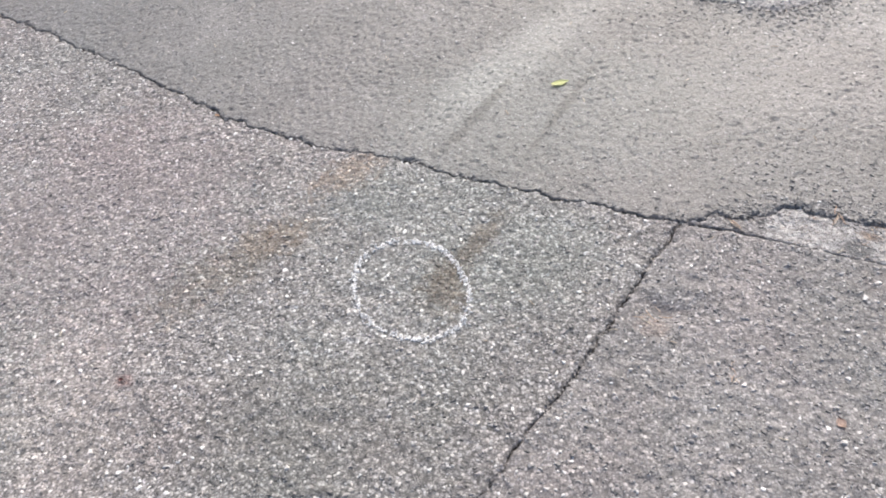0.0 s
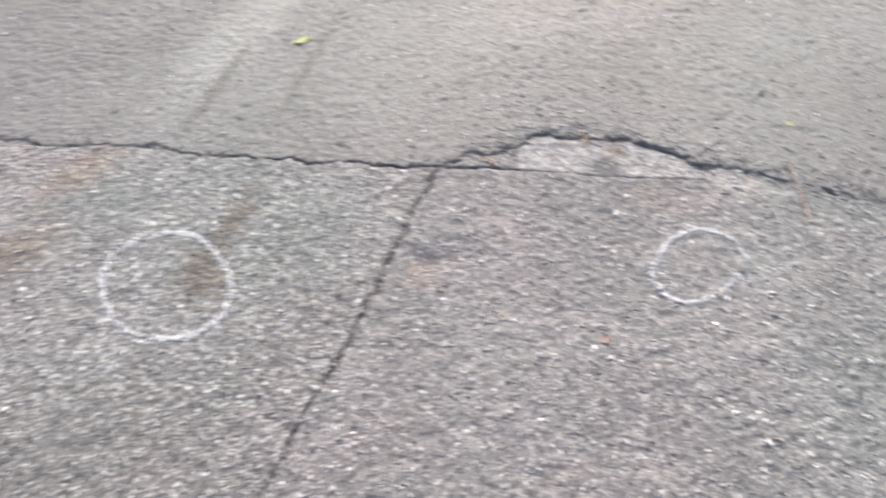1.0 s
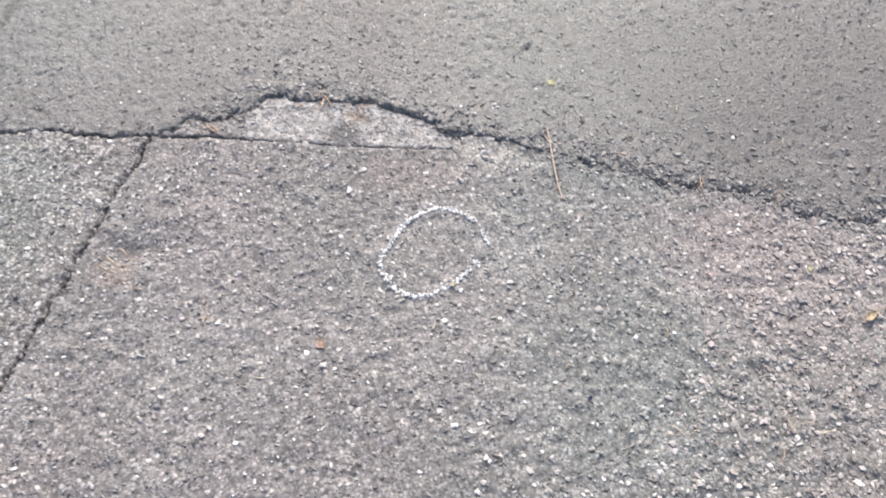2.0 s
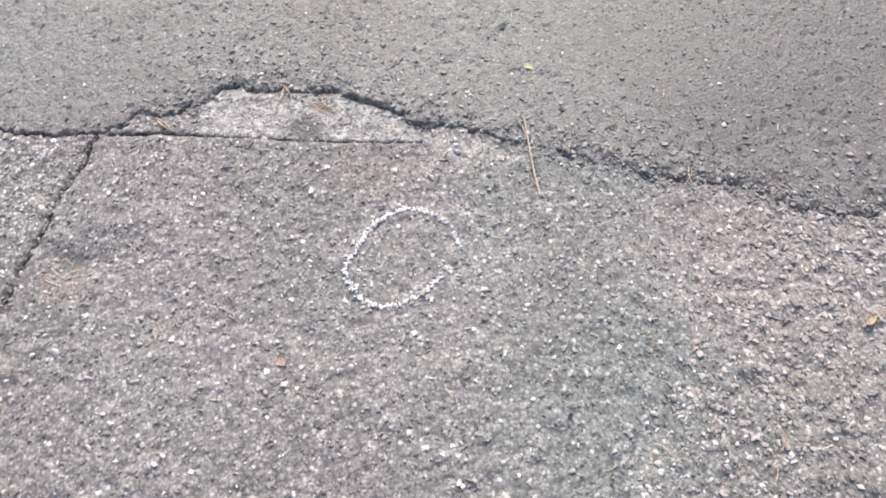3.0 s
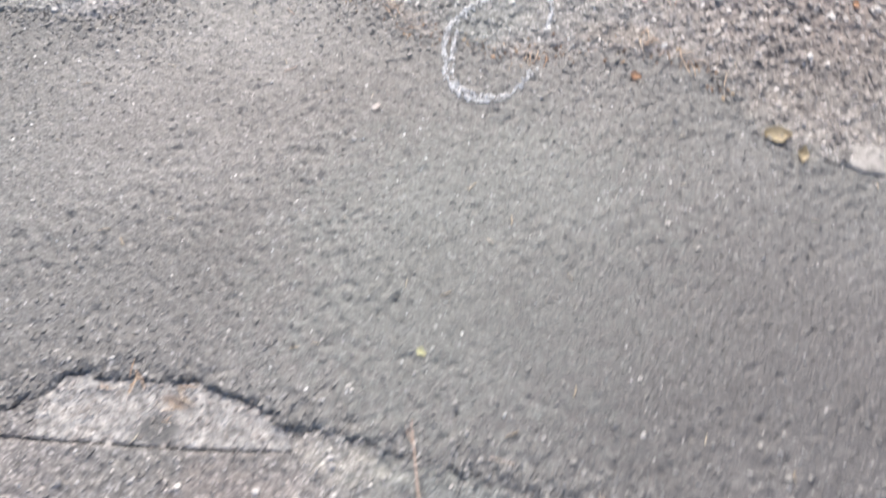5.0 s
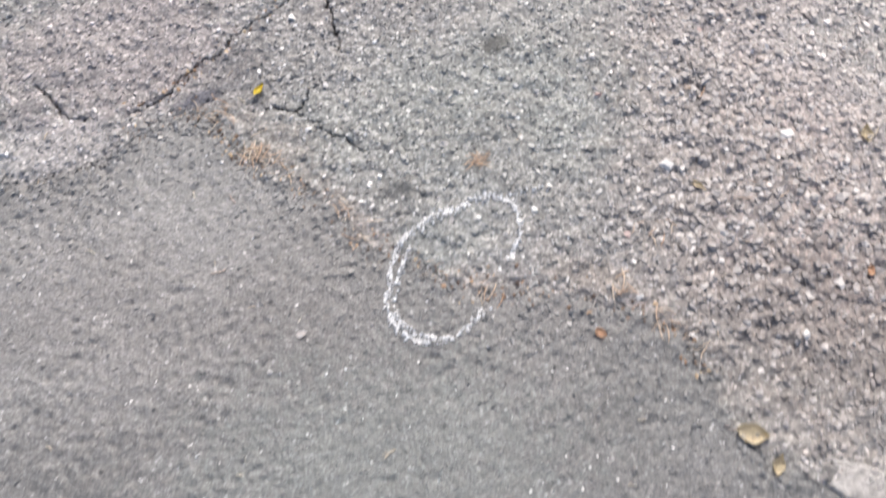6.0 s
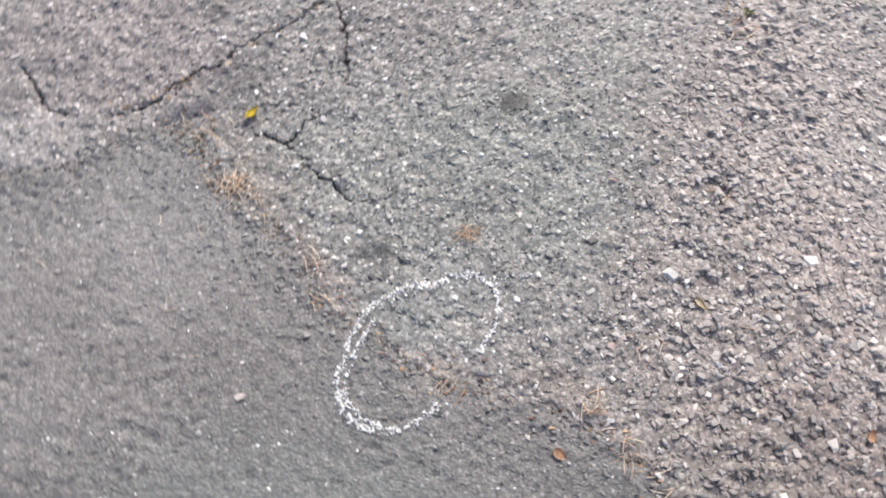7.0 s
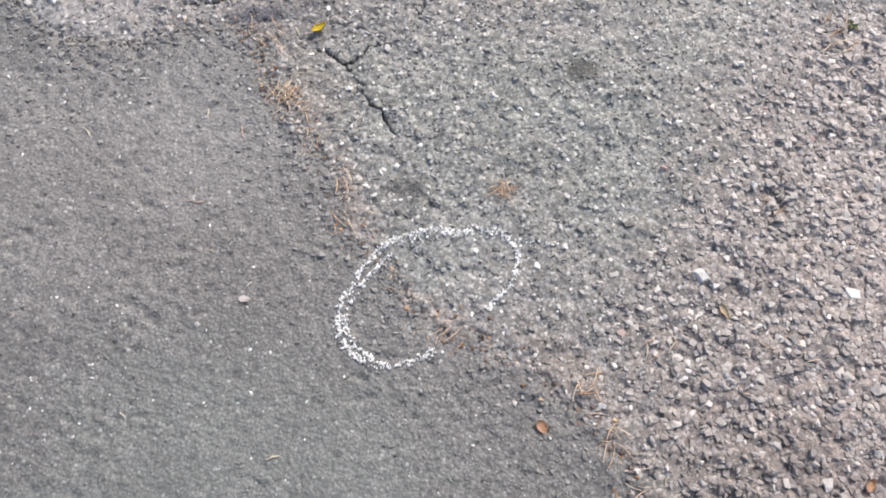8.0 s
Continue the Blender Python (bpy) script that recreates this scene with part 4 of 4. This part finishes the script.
x, y = scatter(30000, r, (0.7, 1.1), (2.2, 2.5))
d = line_distance(x, y, FAR_JOINT[7:26], 0.1)
d = np.minimum(d, 1.6 * line_distance(x, y, CRACKS[0][0], 0.1))
pick = r.random(len(x)) < np.where(x < 1.14, 0.75, 0.45) * np.exp(-(d / 0.024) ** 2) * (0.2 + 1.6 * lattice(x, y, 0.06, 81)) * (y > 1.45)
x, y = x[pick], y[pick]
radius = 0.0013 + 0.0040 * r.random(len(x)) ** 2
verts, faces = stones(x, y, height(x, y), radius, radius * 0.4, 5, r, 0.5, 0.5)
tagged(new("leaf_crumbs", mesh_of("leaf_crumbs", verts, faces, [litter_brown])), "brown and orange crumbs of dead leaves along joints", "leaf litter", kind="stuff")

# ---- single stones and scraps ----
white_meshes = stone_set(white_pebble, 80)
LOOSE = [(1.770, 1.837, 0.019), (2.005, 1.879, 0.019), (1.125, 2.280, 0.014), (1.179, 2.101, 0.012), (0.727, 0.524, 0.010), (-0.481, 0.596, 0.010), (1.908, 1.494, 0.011),
         (1.557, 1.826, 0.008), (1.778, 2.253, 0.011), (1.818, 2.255, 0.010), (1.858, 2.214, 0.009), (0.958, 1.095, 0.006), (1.262, 1.885, 0.010), (1.245, 1.825, 0.007), (1.142, 2.000, 0.009),
         (2.003, 2.206, 0.010), (1.965, 1.669, 0.009), (1.663, 1.595, 0.009), (1.730, 1.518, 0.007), (1.299, 1.836, 0.006)]
DULL = [(1.384, 1.938, 0.012), (1.643, 1.894, 0.011), (1.376, 1.778, 0.011), (0.651, 0.985, 0.009), (0.937, 0.905, 0.006), (0.946, 0.821, 0.011), (1.006, 0.651, 0.010),
        (1.035, 0.645, 0.010), (0.549, 0.669, 0.009), (0.264, 0.759, 0.010), (0.217, 0.817, 0.008), (0.329, 0.739, 0.010), (0.293, 0.684, 0.011), (0.687, 1.021, 0.009),
        (1.328, 0.588, 0.013), (0.879, 0.737, 0.009), (0.793, 0.987, 0.010), (0.182, 0.821, 0.007), (0.253, 0.765, 0.009), (-0.293, 0.716, 0.007), (2.028, 2.176, 0.011), (1.941, 2.264, 0.010),
        (1.948, 2.175, 0.010), (1.856, 1.676, 0.008), (1.903, 1.771, 0.012), (2.022, 2.023, 0.010), (0.852, 0.958, 0.010), (1.235, 0.665, 0.009), (1.341, 0.691, 0.011), (0.487, 0.840, 0.008)]
reddish_meshes = stone_set(reddish_single, 90)
dark_meshes = stone_set(dark_single, 100)
REDDISH = [(1.684, 2.006, 0.010), (1.834, 2.177, 0.008), (1.916, 2.139, 0.010), (1.670, 1.711, 0.009), (1.034, 0.827, 0.009), (1.205, 0.665, 0.008)]
DARK = [(1.737, 1.500, 0.014), (1.820, 2.187, 0.010), (1.746, 1.969, 0.013), (1.646, 1.894, 0.014), (0.865, 0.690, 0.008)]
for places, meshes, label in ((REDDISH, reddish_meshes, "dull reddish stone set in coarse grey asphalt"), (DARK, dark_meshes, "flat dark grey stone set in coarse asphalt")):
    for x, y, size in places:
        tagged(lay_stone(x, y, 0.9 * size, meshes, None, 0.35, "pebble"), label, "pebble", "coloured pebbles on the ground")
for places, meshes, label in ((LOOSE, white_meshes, "white angular pebble lying on worn asphalt"), (DULL, pale_meshes, "pale grey pebble set in worn asphalt")):
    for x, y, size in places:
        tagged(lay_stone(x, y, 0.9 * size, meshes, None, 0.3, "pebble"), label, "pebble", "pale pebbles on the ground")


def lump(name, x, y, rx, ry, rise, turn, material, label, category):
    """A flat broken piece with an uneven outline and a rough top."""
    r = random.Random(name)
    bm = bmesh.new()
    rings = []
    count = 26
    for ring, (out, up) in enumerate(((1.04, -0.5), (1.0, 0.55), (0.9, 0.92), (0.6, 1.0), (0.3, 1.0))):
        rings.append([])
        for k in range(count):
            a = 6.283 * k / count
            wob = 1 + 0.16 * math.sin(3 * a + 1) + 0.10 * math.sin(5 * a + 2) + 0.05 * math.sin(11 * a)
            rings[-1].append(bm.verts.new((rx * out * wob * math.cos(a), ry * out * wob * math.sin(a), rise * up + (r.uniform(-0.12, 0.12) * rise if ring else 0))))
    for a, b in zip(rings, rings[1:]):
        for k in range(count):
            bm.faces.new((a[k], a[(k + 1) % count], b[(k + 1) % count], b[k]))
    middle = bm.verts.new((0, 0, rise))
    for k in range(count):
        bm.faces.new((rings[-1][k], rings[-1][(k + 1) % count], middle))
    ob = tagged(new(name, to_mesh(name, bm, material)), label, category)
    ob.matrix_world = pose(x, y, on_ground(x, y), 0, 0, turn)


lump("concrete_fragment", 1.945, 1.248, 0.088, 0.030, 0.005, -22, pale_concrete, "pale broken concrete fragment at the strip's edge", "concrete")

bm = bmesh.new()
rings = []
for k in range(14):
    a = 6.283 * k / 14
    fat = 0.0036 * (1 + 0.35 * math.sin(2 * a + 1) + 0.2 * math.sin(5 * a))
    c = Vector((0.0078 * math.cos(a), 0.0068 * math.sin(a), 0.002))
    rings.append([bm.verts.new(c + fat * (math.cos(6.283 * j / 8) * Vector((math.cos(a), math.sin(a), 0)) + math.sin(6.283 * j / 8) * Vector((0, 0, 0.9)))) for j in range(8)])
for k in range(14):
    for j in range(8):
        bm.faces.new((rings[k][j], rings[(k + 1) % 14][j], rings[(k + 1) % 14][(j + 1) % 8], rings[k][(j + 1) % 8]))
ring = tagged(new("ring_stone", to_mesh("ring_stone", bm, gravel_single)), "small pale ring-shaped stone lying in gravel", "stone")
ring.matrix_world = pose(1.837, 1.679, on_ground(1.837, 1.679), 10, -8, 20)

sprout = tagged(new("sprout"), "tiny green weed sprout among dry straw in gravel", "plant")
sprout.location = (1.963, 2.399, on_ground(1.963, 2.399))
for k in range(5):
    bm = bmesh.new()
    a = [bm.verts.new((t * 0.022, s * 0.005 * math.sin(math.pi * min(0.05 + t * 0.9, 1)), 0.004 + 0.010 * t - 0.006 * t * t + 0.001 * abs(s))) for t in (0, 0.35, 0.7, 1.0) for s in (-1, 0, 1)]
    for i in range(3):
        for j in range(2):
            bm.faces.new((a[3 * i + j], a[3 * i + 3 + j], a[3 * i + 4 + j], a[3 * i + 1 + j]))
    bmesh.ops.solidify(bm, geom=bm.faces[:], thickness=0.0004)
    blade = part("blade", to_mesh("blade", bm, leaf_green), sprout)
    blade.rotation_euler = (0, 0, 1.3 * k + 0.4)
    blade.scale = (0.55, 0.55, 0.55)
